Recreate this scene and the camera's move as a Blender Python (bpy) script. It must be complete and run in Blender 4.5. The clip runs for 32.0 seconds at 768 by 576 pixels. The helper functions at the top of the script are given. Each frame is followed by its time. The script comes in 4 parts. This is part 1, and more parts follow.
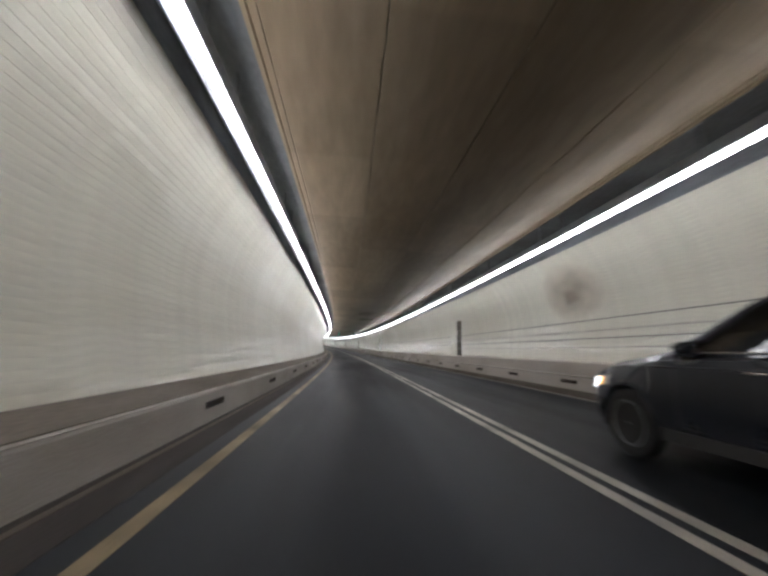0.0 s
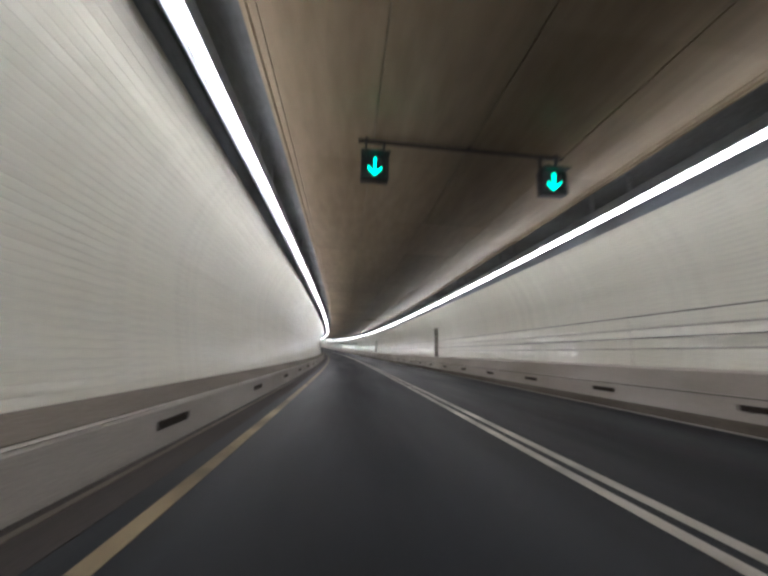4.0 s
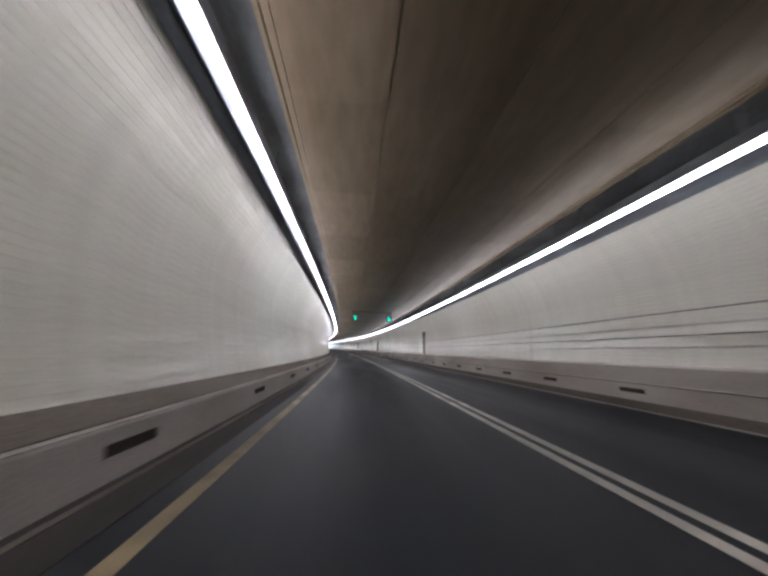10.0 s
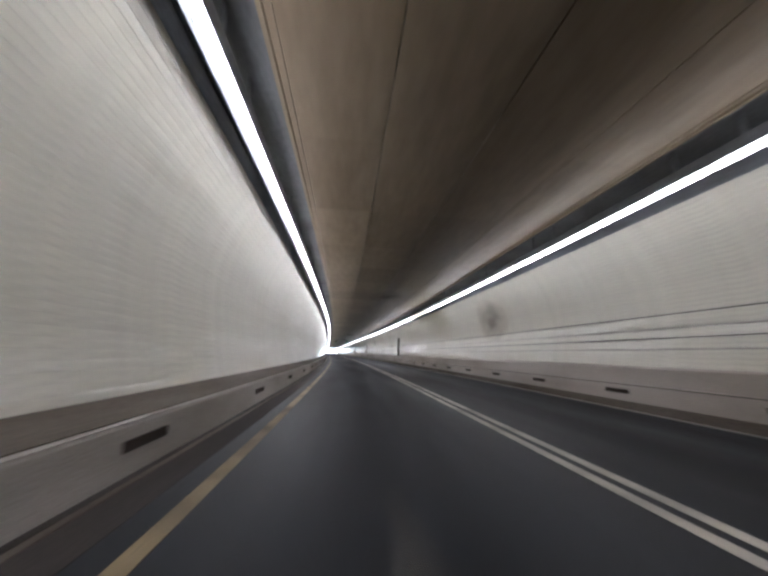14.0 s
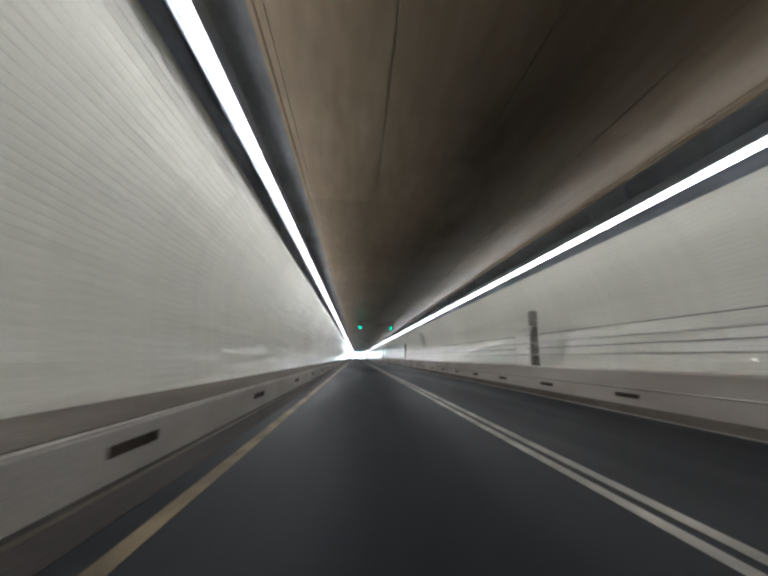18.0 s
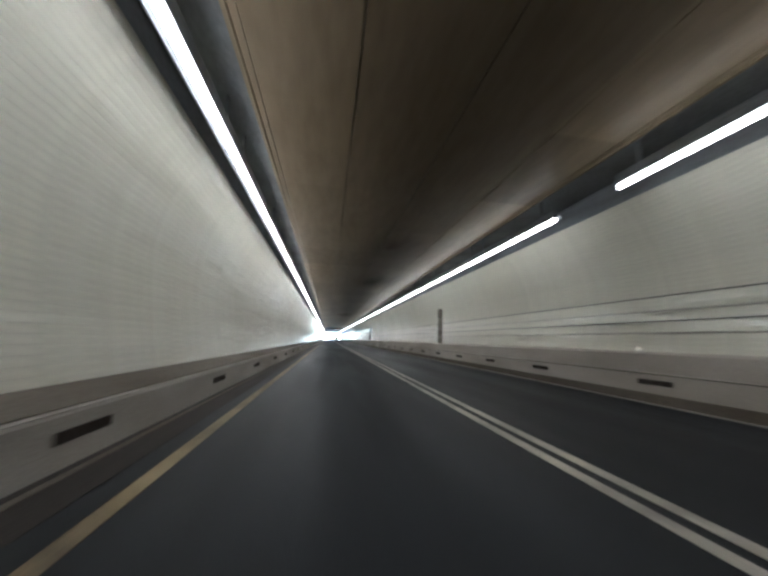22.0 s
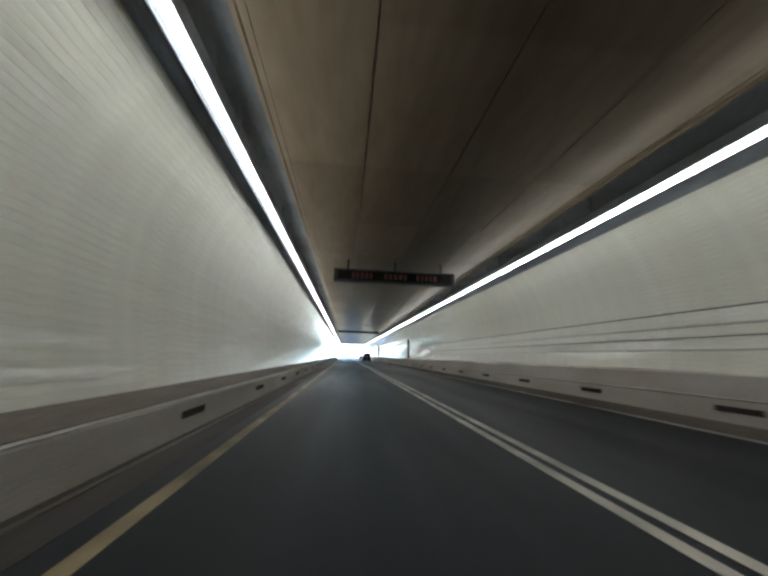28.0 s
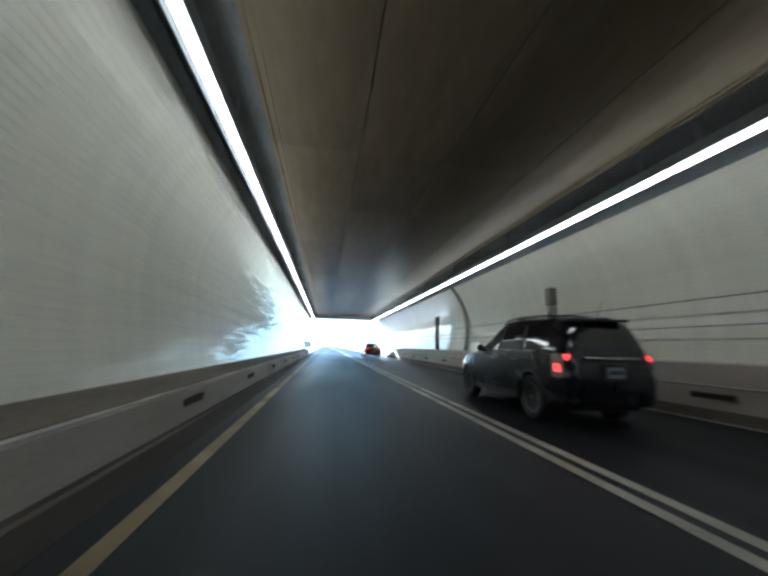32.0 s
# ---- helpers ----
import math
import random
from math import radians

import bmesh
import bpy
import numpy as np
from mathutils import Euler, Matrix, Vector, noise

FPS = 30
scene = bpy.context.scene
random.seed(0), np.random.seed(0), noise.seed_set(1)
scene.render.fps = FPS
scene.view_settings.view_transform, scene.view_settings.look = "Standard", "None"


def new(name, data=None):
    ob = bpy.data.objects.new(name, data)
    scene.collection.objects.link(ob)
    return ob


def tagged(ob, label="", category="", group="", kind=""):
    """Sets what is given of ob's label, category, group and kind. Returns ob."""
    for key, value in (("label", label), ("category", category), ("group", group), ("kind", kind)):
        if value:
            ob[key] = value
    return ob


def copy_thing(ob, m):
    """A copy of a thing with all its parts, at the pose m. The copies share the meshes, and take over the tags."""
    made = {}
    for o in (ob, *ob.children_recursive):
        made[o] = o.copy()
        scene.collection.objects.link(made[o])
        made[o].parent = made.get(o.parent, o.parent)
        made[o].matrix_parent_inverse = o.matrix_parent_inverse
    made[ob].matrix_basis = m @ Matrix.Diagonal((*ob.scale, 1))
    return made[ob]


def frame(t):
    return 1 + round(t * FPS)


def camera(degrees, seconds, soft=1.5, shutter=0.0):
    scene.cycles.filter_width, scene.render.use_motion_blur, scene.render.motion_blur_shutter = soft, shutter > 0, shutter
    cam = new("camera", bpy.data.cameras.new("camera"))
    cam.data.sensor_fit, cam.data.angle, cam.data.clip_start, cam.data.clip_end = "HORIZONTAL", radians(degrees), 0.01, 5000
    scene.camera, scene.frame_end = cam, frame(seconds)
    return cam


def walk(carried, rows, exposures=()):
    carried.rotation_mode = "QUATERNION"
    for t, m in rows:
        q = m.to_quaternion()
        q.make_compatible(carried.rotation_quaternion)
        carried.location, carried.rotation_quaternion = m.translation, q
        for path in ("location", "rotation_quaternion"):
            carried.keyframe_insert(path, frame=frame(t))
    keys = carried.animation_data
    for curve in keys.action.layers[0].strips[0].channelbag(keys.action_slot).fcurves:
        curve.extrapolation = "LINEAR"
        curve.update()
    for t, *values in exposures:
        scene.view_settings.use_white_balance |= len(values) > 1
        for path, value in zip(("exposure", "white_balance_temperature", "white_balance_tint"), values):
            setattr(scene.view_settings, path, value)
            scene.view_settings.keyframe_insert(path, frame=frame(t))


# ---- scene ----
cam = camera(98, 32.0, soft=3.0, shutter=0.2)

# ---------------------------------------------------------------- the tunnel's axis
# s runs in metres along the left lane from the camera's first place; X is to the right of it, Z above the road.
S_BACK, S_EXIT, S_OUT = -60.0, 566.0, 800.0
CURVE_R, CURVE_END, SAG_R, SAG_END = 950.0, 297.0, 5000.0, 245.0
STEP = 0.5


def ease(a, b, v):
    q = min(1.0, max(0.0, (v - a) / (b - a)))
    return q * q * (3 - 2 * q)


def build_axis():
    n0 = int(-S_BACK / STEP) + 20
    n1 = int(S_OUT / STEP) + 20
    rows = {0: (0.0, 0.0, 0.0, 0.0, 0.0)}
    for sign, count in ((1, n1), (-1, n0)):
        x = y = z = turn = grade = 0.0
        for i in range(1, count + 1):
            s = sign * (i - 0.5) * STEP
            turn += sign * STEP * (1 - ease(CURVE_END - 25, CURVE_END + 25, s)) / CURVE_R
            grade += sign * STEP * (1 - ease(SAG_END - 40, SAG_END + 40, s)) / SAG_R
            x -= sign * STEP * math.sin(turn)
            y += sign * STEP * math.cos(turn)
            z += sign * STEP * grade
            rows[sign * i] = (x, y, z, turn, grade)
    return rows


AXIS = build_axis()


def at_s(s):
    f = s / STEP
    i = math.floor(f)
    q = f - i
    a, b = AXIS[i], AXIS[i + 1]
    return [a[k] * (1 - q) + b[k] * q for k in range(5)]


def place(s, X, Z):
    x, y, z, turn, grade = at_s(s)
    return Vector((x + X * math.cos(turn), y + X * math.sin(turn), z + Z))


def stand(s, X, Z, about=0.0):
    """A pose on the road at s, X, Z: its y axis runs along the tunnel."""
    x, y, z, turn, grade = at_s(s)
    m = Matrix.Translation(place(s, X, Z)) @ Matrix.Rotation(turn, 4, "Z") @ Matrix.Rotation(math.atan(grade), 4, "X")
    return m @ Matrix.Rotation(radians(about), 4, "Z")


# ---------------------------------------------------------------- the drive
EYE = 1.15
# seconds, metres along, metres to the right, degrees to the right, degrees up, lean
DRIVE = (
    (0.0, 0.00, -0.15, 5.33, 10.87, 1.53),
    (1.0, 17.72, -0.22, 5.27, 11.10, 1.52),
    (2.0, 35.33, -0.24, 7.19, 10.90, 1.70),
    (3.0, 52.84, -0.15, 7.53, 9.38, 1.53),
    (3.5, 61.55, -0.15, 6.13, 11.40, 1.59),
    (5.5, 96.13, -0.25, 6.28, 10.49, 1.56),
    (6.0, 104.71, -0.23, 4.81, 10.74, 1.53),
    (7.0, 121.80, -0.33, 5.36, 9.66, 1.52),
    (8.0, 138.78, -0.40, 3.42, 11.82, 1.59),
    (9.0, 155.67, -0.37, 5.36, 10.50, 1.56),
    (10.0, 172.46, -0.25, 4.54, 11.00, 1.54),
    (11.0, 189.16, -0.26, 6.66, 10.57, 1.60),
    (12.0, 205.77, -0.23, 3.84, 11.48, 1.60),
    (13.0, 222.29, -0.27, 3.46, 11.11, 1.51),
    (14.0, 238.72, -0.35, 5.68, 11.26, 1.58),
    (15.0, 255.07, -0.24, 5.67, 9.48, 1.51),
    (15.5, 263.21, -0.38, 4.10, 11.06, 1.52),
    (17.5, 295.57, -0.39, 7.97, 10.97, 1.60),
    (18.0, 303.61, -0.18, 4.33, 11.82, 1.63),
    (19.0, 319.63, -0.14, 4.79, 12.26, 1.62),
    (20.0, 335.58, -0.25, 4.37, 11.08, 1.55),
    (21.0, 351.45, -0.26, 4.31, 11.40, 1.58),
    (22.0, 367.25, -0.13, 9.23, 8.79, 1.47),
    (23.0, 382.98, -0.07, 4.00, 11.44, 1.56),
    (24.0, 398.64, -0.15, 6.75, 10.30, 1.49),
    (25.0, 414.23, -0.14, 4.62, 10.78, 1.54),
    (25.5, 422.00, -0.13, 4.50, 10.88, 1.57),
    (28.0, 460.63, -0.07, 6.06, 11.57, 1.58),
    (29.0, 475.98, -0.16, 5.06, 11.14, 1.66),
    (30.0, 491.27, -0.17, 6.36, 10.57, 1.59),
    (31.0, 506.51, -0.26, 8.00, 9.07, 1.50),
    (32.0, 521.70, -0.34, 9.58, 9.87, 1.49),
)


# seconds, stops, kelvin, tint
EXPOSURE = ((0, 2.94, 5315, 14), (1, 2.96, 5315, 14), (2, 2.78, 5315, 16), (3, 2.92, 5315, 14), (7, 2.96, 5265, 19), (9, 2.9, 5265, 16), (10, 2.8, 5215, 20),
            (12, 3.0, 5215, 18), (13, 2.94, 5215, 20), (14, 2.88, 5215, 18), (15, 2.68, 5215, 15), (18, 2.84, 5215, 12), (19, 2.82, 5215, 11), (20, 2.66, 5215, 15),
            (21, 2.8, 5165, 10), (22, 2.68, 5215, 9), (23, 2.8, 5265, 9), (25, 2.78, 5300, 7), (28, 2.5, 5270, 6), (29, 2.5, 5270, 7), (32, 2.2, 5040, 2))


def drive_row(s, X, right, up, lean):
    m = stand(s, X, EYE)
    return m @ Matrix.Rotation(radians(-right), 4, "Z") @ Matrix.Rotation(radians(90 + up), 4, "X") @ Matrix.Rotation(radians(lean), 4, "Z")


walk(cam, [(t, drive_row(*row)) for t, *row in DRIVE], exposures=EXPOSURE)

# ---------------------------------------------------------------- light
SUN_UP, SUN_TURN = 17.0, -46.0
world = bpy.data.worlds.new("sky")
scene.world = world
world.use_nodes = True
sky = world.node_tree.nodes.new("ShaderNodeTexSky")
sky.sky_type, sky.sun_disc = "NISHITA", False
sky.dust_density, sky.ozone_density = 0.2, 2.0
sky.sun_elevation, sky.sun_rotation = radians(SUN_UP), radians(SUN_TURN)
world.node_tree.links.new(sky.outputs[0], world.node_tree.nodes["Background"].inputs[0])
world.node_tree.nodes["Background"].inputs[1].default_value = 0.15
sun = new("sun", bpy.data.lights.new("sun", "SUN"))
sun.data.energy, sun.data.angle, sun.data.color = 5.0, radians(0.5), (1.0, 0.985, 0.96)
sun_way = Vector((math.sin(radians(SUN_TURN)) * math.cos(radians(SUN_UP)), math.cos(radians(SUN_TURN)) * math.cos(radians(SUN_UP)), math.sin(radians(SUN_UP))))
sun.matrix_world = Matrix.Translation(place(600, 0, 60)) @ sun_way.to_track_quat("Z", "Y").to_matrix().to_4x4()
STRIP = 2.3


# ---------------------------------------------------------------- materials
def material(name, base, rough=0.5, metal=0.0, vary=0.12, scale=1.0, grain=40.0, bump=0.02, coat=0.0, spec=0.5, tint=(0.9, 0.85, 0.78), uv=False, stretch=(1, 1, 1), rough_vary=0.1, piece=0.0):
    """A surface with stains at one scale, grain at another, uneven gloss and fine relief."""
    m = bpy.data.materials.new(name)
    m.use_nodes = True
    t = m.node_tree
    b = t.nodes["Principled BSDF"]
    co = t.nodes.new("ShaderNodeTexCoord")
    mp = t.nodes.new("ShaderNodeMapping")
    mp.inputs["Scale"].default_value = stretch
    t.links.new(co.outputs["UV" if uv else "Object"], mp.inputs[0])
    big = t.nodes.new("ShaderNodeTexNoise")
    big.inputs["Scale"].default_value, big.inputs["Detail"].default_value = scale, 5
    small = t.nodes.new("ShaderNodeTexNoise")
    small.inputs["Scale"].default_value, small.inputs["Detail"].default_value = grain, 3
    for n in (big, small):
        t.links.new(mp.outputs[0], n.inputs["Vector"])
    ramp = t.nodes.new("ShaderNodeMapRange")
    ramp.inputs[1].default_value, ramp.inputs[2].default_value = 0.3, 0.7
    t.links.new(big.outputs[0], ramp.inputs[0])
    mix = t.nodes.new("ShaderNodeMix")
    mix.data_type = "RGBA"
    mix.inputs["A"].default_value = (*[c * (1 - vary) * k for c, k in zip(base, tint)], 1)
    mix.inputs["B"].default_value = (*[min(1, c * (1 + vary * 0.5)) for c in base], 1)
    t.links.new(ramp.outputs[0], mix.inputs["Factor"])
    hue = t.nodes.new("ShaderNodeHueSaturation")
    val = t.nodes.new("ShaderNodeMapRange")
    val.inputs[1].default_value, val.inputs[2].default_value = 0.3, 0.7
    val.inputs[3].default_value, val.inputs[4].default_value = 1 - vary * 0.7, 1 + vary * 0.5
    t.links.new(small.outputs[0], val.inputs[0])
    if piece:
        info = t.nodes.new("ShaderNodeObjectInfo")
        pm = t.nodes.new("ShaderNodeMapRange")
        pm.inputs[3].default_value, pm.inputs[4].default_value = 1 - piece, 1 + piece
        t.links.new(info.outputs["Random"], pm.inputs[0])
        mul = t.nodes.new("ShaderNodeMath")
        mul.operation = "MULTIPLY"
        t.links.new(val.outputs[0], mul.inputs[0])
        t.links.new(pm.outputs[0], mul.inputs[1])
        t.links.new(mul.outputs[0], hue.inputs["Value"])
    else:
        t.links.new(val.outputs[0], hue.inputs["Value"])
    t.links.new(mix.outputs["Result"], hue.inputs["Color"])
    t.links.new(hue.outputs[0], b.inputs["Base Color"])
    rr = t.nodes.new("ShaderNodeMapRange")
    rr.inputs[1].default_value, rr.inputs[2].default_value = 0.3, 0.7
    rr.inputs[3].default_value, rr.inputs[4].default_value = min(1, rough + rough_vary), max(0.02, rough - rough_vary)
    t.links.new(big.outputs[0], rr.inputs[0])
    t.links.new(rr.outputs[0], b.inputs["Roughness"])
    b.inputs["Metallic"].default_value = metal
    b.inputs["Coat Weight"].default_value = coat
    b.inputs["Coat Roughness"].default_value = 0.06
    b.inputs["Specular IOR Level"].default_value = spec
    if bump:
        bp = t.nodes.new("ShaderNodeBump")
        bp.inputs["Strength"].default_value, bp.inputs["Distance"].default_value = 0.6, bump
        t.links.new(small.outputs[0], bp.inputs["Height"])
        t.links.new(bp.outputs[0], b.inputs["Normal"])
    return m


def glow(name, colour, strength):
    m = bpy.data.materials.new(name)
    m.use_nodes = True
    b = m.node_tree.nodes["Principled BSDF"]
    b.inputs["Base Color"].default_value = (*[0.6 * c for c in colour], 1)
    b.inputs["Emission Color"].default_value = (*colour, 1)
    b.inputs["Emission Strength"].default_value = strength
    b.inputs["Roughness"].default_value = 0.3
    return m


def glaze(name, base, askew, rough, gloss, runs, pillow):
    """Glazed wall tile: upright joints along the course, an even clay body and a clear glaze whose tiles sit slightly out of true."""
    m = material(name, base, rough=0.35, vary=0.1, scale=0.35, grain=9.0, bump=0.0, uv=True, stretch=(0.35, 1.6, 1), tint=(0.95, 0.93, 0.88), spec=0.08, rough_vary=0.03, piece=0.02)
    t = m.node_tree
    b = t.nodes["Principled BSDF"]
    co = t.nodes.new("ShaderNodeTexCoord")
    sep = t.nodes.new("ShaderNodeSeparateXYZ")
    t.links.new(co.outputs["UV"], sep.inputs[0])
    wave = t.nodes.new("ShaderNodeMath")
    wave.operation = "PINGPONG"
    wave.inputs[1].default_value = 0.054
    t.links.new(sep.outputs[0], wave.inputs[0])
    edge = t.nodes.new("ShaderNodeMapRange")
    edge.inputs[1].default_value, edge.inputs[2].default_value = 0.0, 0.004
    t.links.new(wave.outputs[0], edge.inputs[0])
    bp = t.nodes.new("ShaderNodeBump")
    bp.inputs["Strength"].default_value, bp.inputs["Distance"].default_value = 0.5, 0.002
    t.links.new(edge.outputs[0], bp.inputs["Height"])
    wob = t.nodes.new("ShaderNodeTexNoise")
    wob.inputs["Scale"].default_value = 5.0
    t.links.new(co.outputs["UV"], wob.inputs["Vector"])
    bp2 = t.nodes.new("ShaderNodeBump")
    bp2.inputs["Strength"].default_value, bp2.inputs["Distance"].default_value = 0.5, 0.0022
    t.links.new(wob.outputs[0], bp2.inputs["Height"])
    t.links.new(bp.outputs[0], bp2.inputs["Normal"])
    # every tile sits a little askew
    cell = t.nodes.new("ShaderNodeMath")
    cell.operation = "SNAP"
    cell.inputs[1].default_value = 0.108
    t.links.new(sep.outputs[0], cell.inputs[0])
    info = t.nodes.new("ShaderNodeObjectInfo")
    pair = t.nodes.new("ShaderNodeCombineXYZ")
    t.links.new(cell.outputs[0], pair.inputs[0])
    t.links.new(info.outputs["Random"], pair.inputs[1])
    rnd = t.nodes.new("ShaderNodeTexWhiteNoise")
    rnd.noise_dimensions = "2D"
    t.links.new(pair.outputs[0], rnd.inputs["Vector"])
    off = t.nodes.new("ShaderNodeVectorMath")
    off.operation = "MULTIPLY_ADD"
    off.inputs[1].default_value = (0.05 * askew,) * 3
    off.inputs[2].default_value = (-0.025 * askew,) * 3
    t.links.new(rnd.outputs["Color"], off.inputs[0])
    # and whole runs of tiles were set a little out of true
    cell2 = t.nodes.new("ShaderNodeMath")
    cell2.operation = "SNAP"
    cell2.inputs[1].default_value = 1.296
    t.links.new(sep.outputs[0], cell2.inputs[0])
    pair2 = t.nodes.new("ShaderNodeCombineXYZ")
    t.links.new(cell2.outputs[0], pair2.inputs[0])
    t.links.new(info.outputs["Random"], pair2.inputs[1])
    rnd2 = t.nodes.new("ShaderNodeTexWhiteNoise")
    rnd2.noise_dimensions = "2D"
    t.links.new(pair2.outputs[0], rnd2.inputs["Vector"])
    off2 = t.nodes.new("ShaderNodeVectorMath")
    off2.operation = "MULTIPLY_ADD"
    off2.inputs[1].default_value = (0.2 * runs, 0.2 * runs, runs)
    off2.inputs[2].default_value = (-0.1 * runs, -0.1 * runs, -0.5 * runs)
    t.links.new(rnd2.outputs["Color"], off2.inputs[0])
    both = t.nodes.new("ShaderNodeVectorMath")
    t.links.new(off.outputs[0], both.inputs[0])
    t.links.new(off2.outputs[0], both.inputs[1])
    # the face of every course is slightly pillowed
    bow = t.nodes.new("ShaderNodeMapRange")
    for k, v in enumerate((0.0, 0.104, -pillow, pillow)):
        bow.inputs[k + 1].default_value = v
    t.links.new(sep.outputs[1], bow.inputs[0])
    lift = t.nodes.new("ShaderNodeCombineXYZ")
    t.links.new(bow.outputs[0], lift.inputs[2])
    bowed = t.nodes.new("ShaderNodeVectorMath")
    t.links.new(both.outputs[0], bowed.inputs[0])
    t.links.new(lift.outputs[0], bowed.inputs[1])
    tilt = t.nodes.new("ShaderNodeVectorMath")
    t.links.new(bp2.outputs[0], tilt.inputs[0])
    t.links.new(bowed.outputs[0], tilt.inputs[1])
    nrm = t.nodes.new("ShaderNodeVectorMath")
    nrm.operation = "NORMALIZE"
    t.links.new(tilt.outputs[0], nrm.inputs[0])
    # the clay body scatters the light evenly, the glaze over it mirrors tile by tile
    t.links.new(nrm.outputs[0], b.inputs["Coat Normal"])
    t.links.new(nrm.outputs[0], b.inputs["Normal"])
    b.inputs["Coat Weight"].default_value, b.inputs["Coat Roughness"].default_value, b.inputs["Coat IOR"].default_value = gloss, rough, 1.5
    return m


M_TILE = glaze("glazed_tile", (0.70, 0.69, 0.605), 0.15, 0.055, 0.36, 0.13, 0.012)
M_TILE_R = glaze("glazed_tile_evenly_set", (0.70, 0.69, 0.605), 0.4, 0.06, 0.7, 0.05, 0.007)
M_GROUT = material("grout", (0.61, 0.60, 0.55), rough=0.9, vary=0.2)
M_ASPHALT = material("asphalt", (0.020, 0.0235, 0.0285), rough=0.5, vary=0.3, scale=0.5, grain=130, bump=0.006, uv=True, stretch=(0.12, 1, 1), spec=0.15)
M_CURB = material("curb_concrete", (0.46, 0.44, 0.405), rough=0.75, vary=0.25, scale=0.8, grain=60, bump=0.004, uv=True, stretch=(0.3, 1, 1))
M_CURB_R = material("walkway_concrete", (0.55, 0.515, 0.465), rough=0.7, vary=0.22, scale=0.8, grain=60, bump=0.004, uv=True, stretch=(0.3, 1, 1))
M_SOOT = material("sooty_concrete", (0.168, 0.148, 0.122), rough=0.9, vary=0.3, scale=0.9, grain=30, bump=0.004, uv=True, stretch=(0.25, 1, 1))
M_CEIL = material("enamel_ceiling", (0.345, 0.285, 0.205), spec=0.06, rough=0.28, vary=0.16, scale=0.5, grain=5, bump=0.0, uv=True, stretch=(0.25, 1, 1), rough_vary=0.0)


def panelled(m, long, wide, amount):
    """Panel by panel, lighter and darker dirt on a swept surface."""
    t = m.node_tree
    hue = t.nodes["Hue/Saturation/Value"]
    co = t.nodes.new("ShaderNodeTexCoord")
    snap = t.nodes.new("ShaderNodeVectorMath")
    snap.operation = "SNAP"
    snap.inputs[1].default_value = (long, wide, 1)
    t.links.new(co.outputs["UV"], snap.inputs[0])
    rnd = t.nodes.new("ShaderNodeTexWhiteNoise")
    rnd.noise_dimensions = "2D"
    t.links.new(snap.outputs[0], rnd.inputs["Vector"])
    mr = t.nodes.new("ShaderNodeMapRange")
    mr.inputs[3].default_value, mr.inputs[4].default_value = 1 - amount, 1 + amount
    t.links.new(rnd.outputs["Value"], mr.inputs[0])
    mul = t.nodes.new("ShaderNodeMath")
    mul.operation = "MULTIPLY"
    old = hue.inputs["Value"].links[0].from_socket
    t.links.new(old, mul.inputs[0])
    t.links.new(mr.outputs[0], mul.inputs[1])
    t.links.new(mul.outputs[0], hue.inputs["Value"])


panelled(M_CEIL, 3.05, 1.86, 0.12)


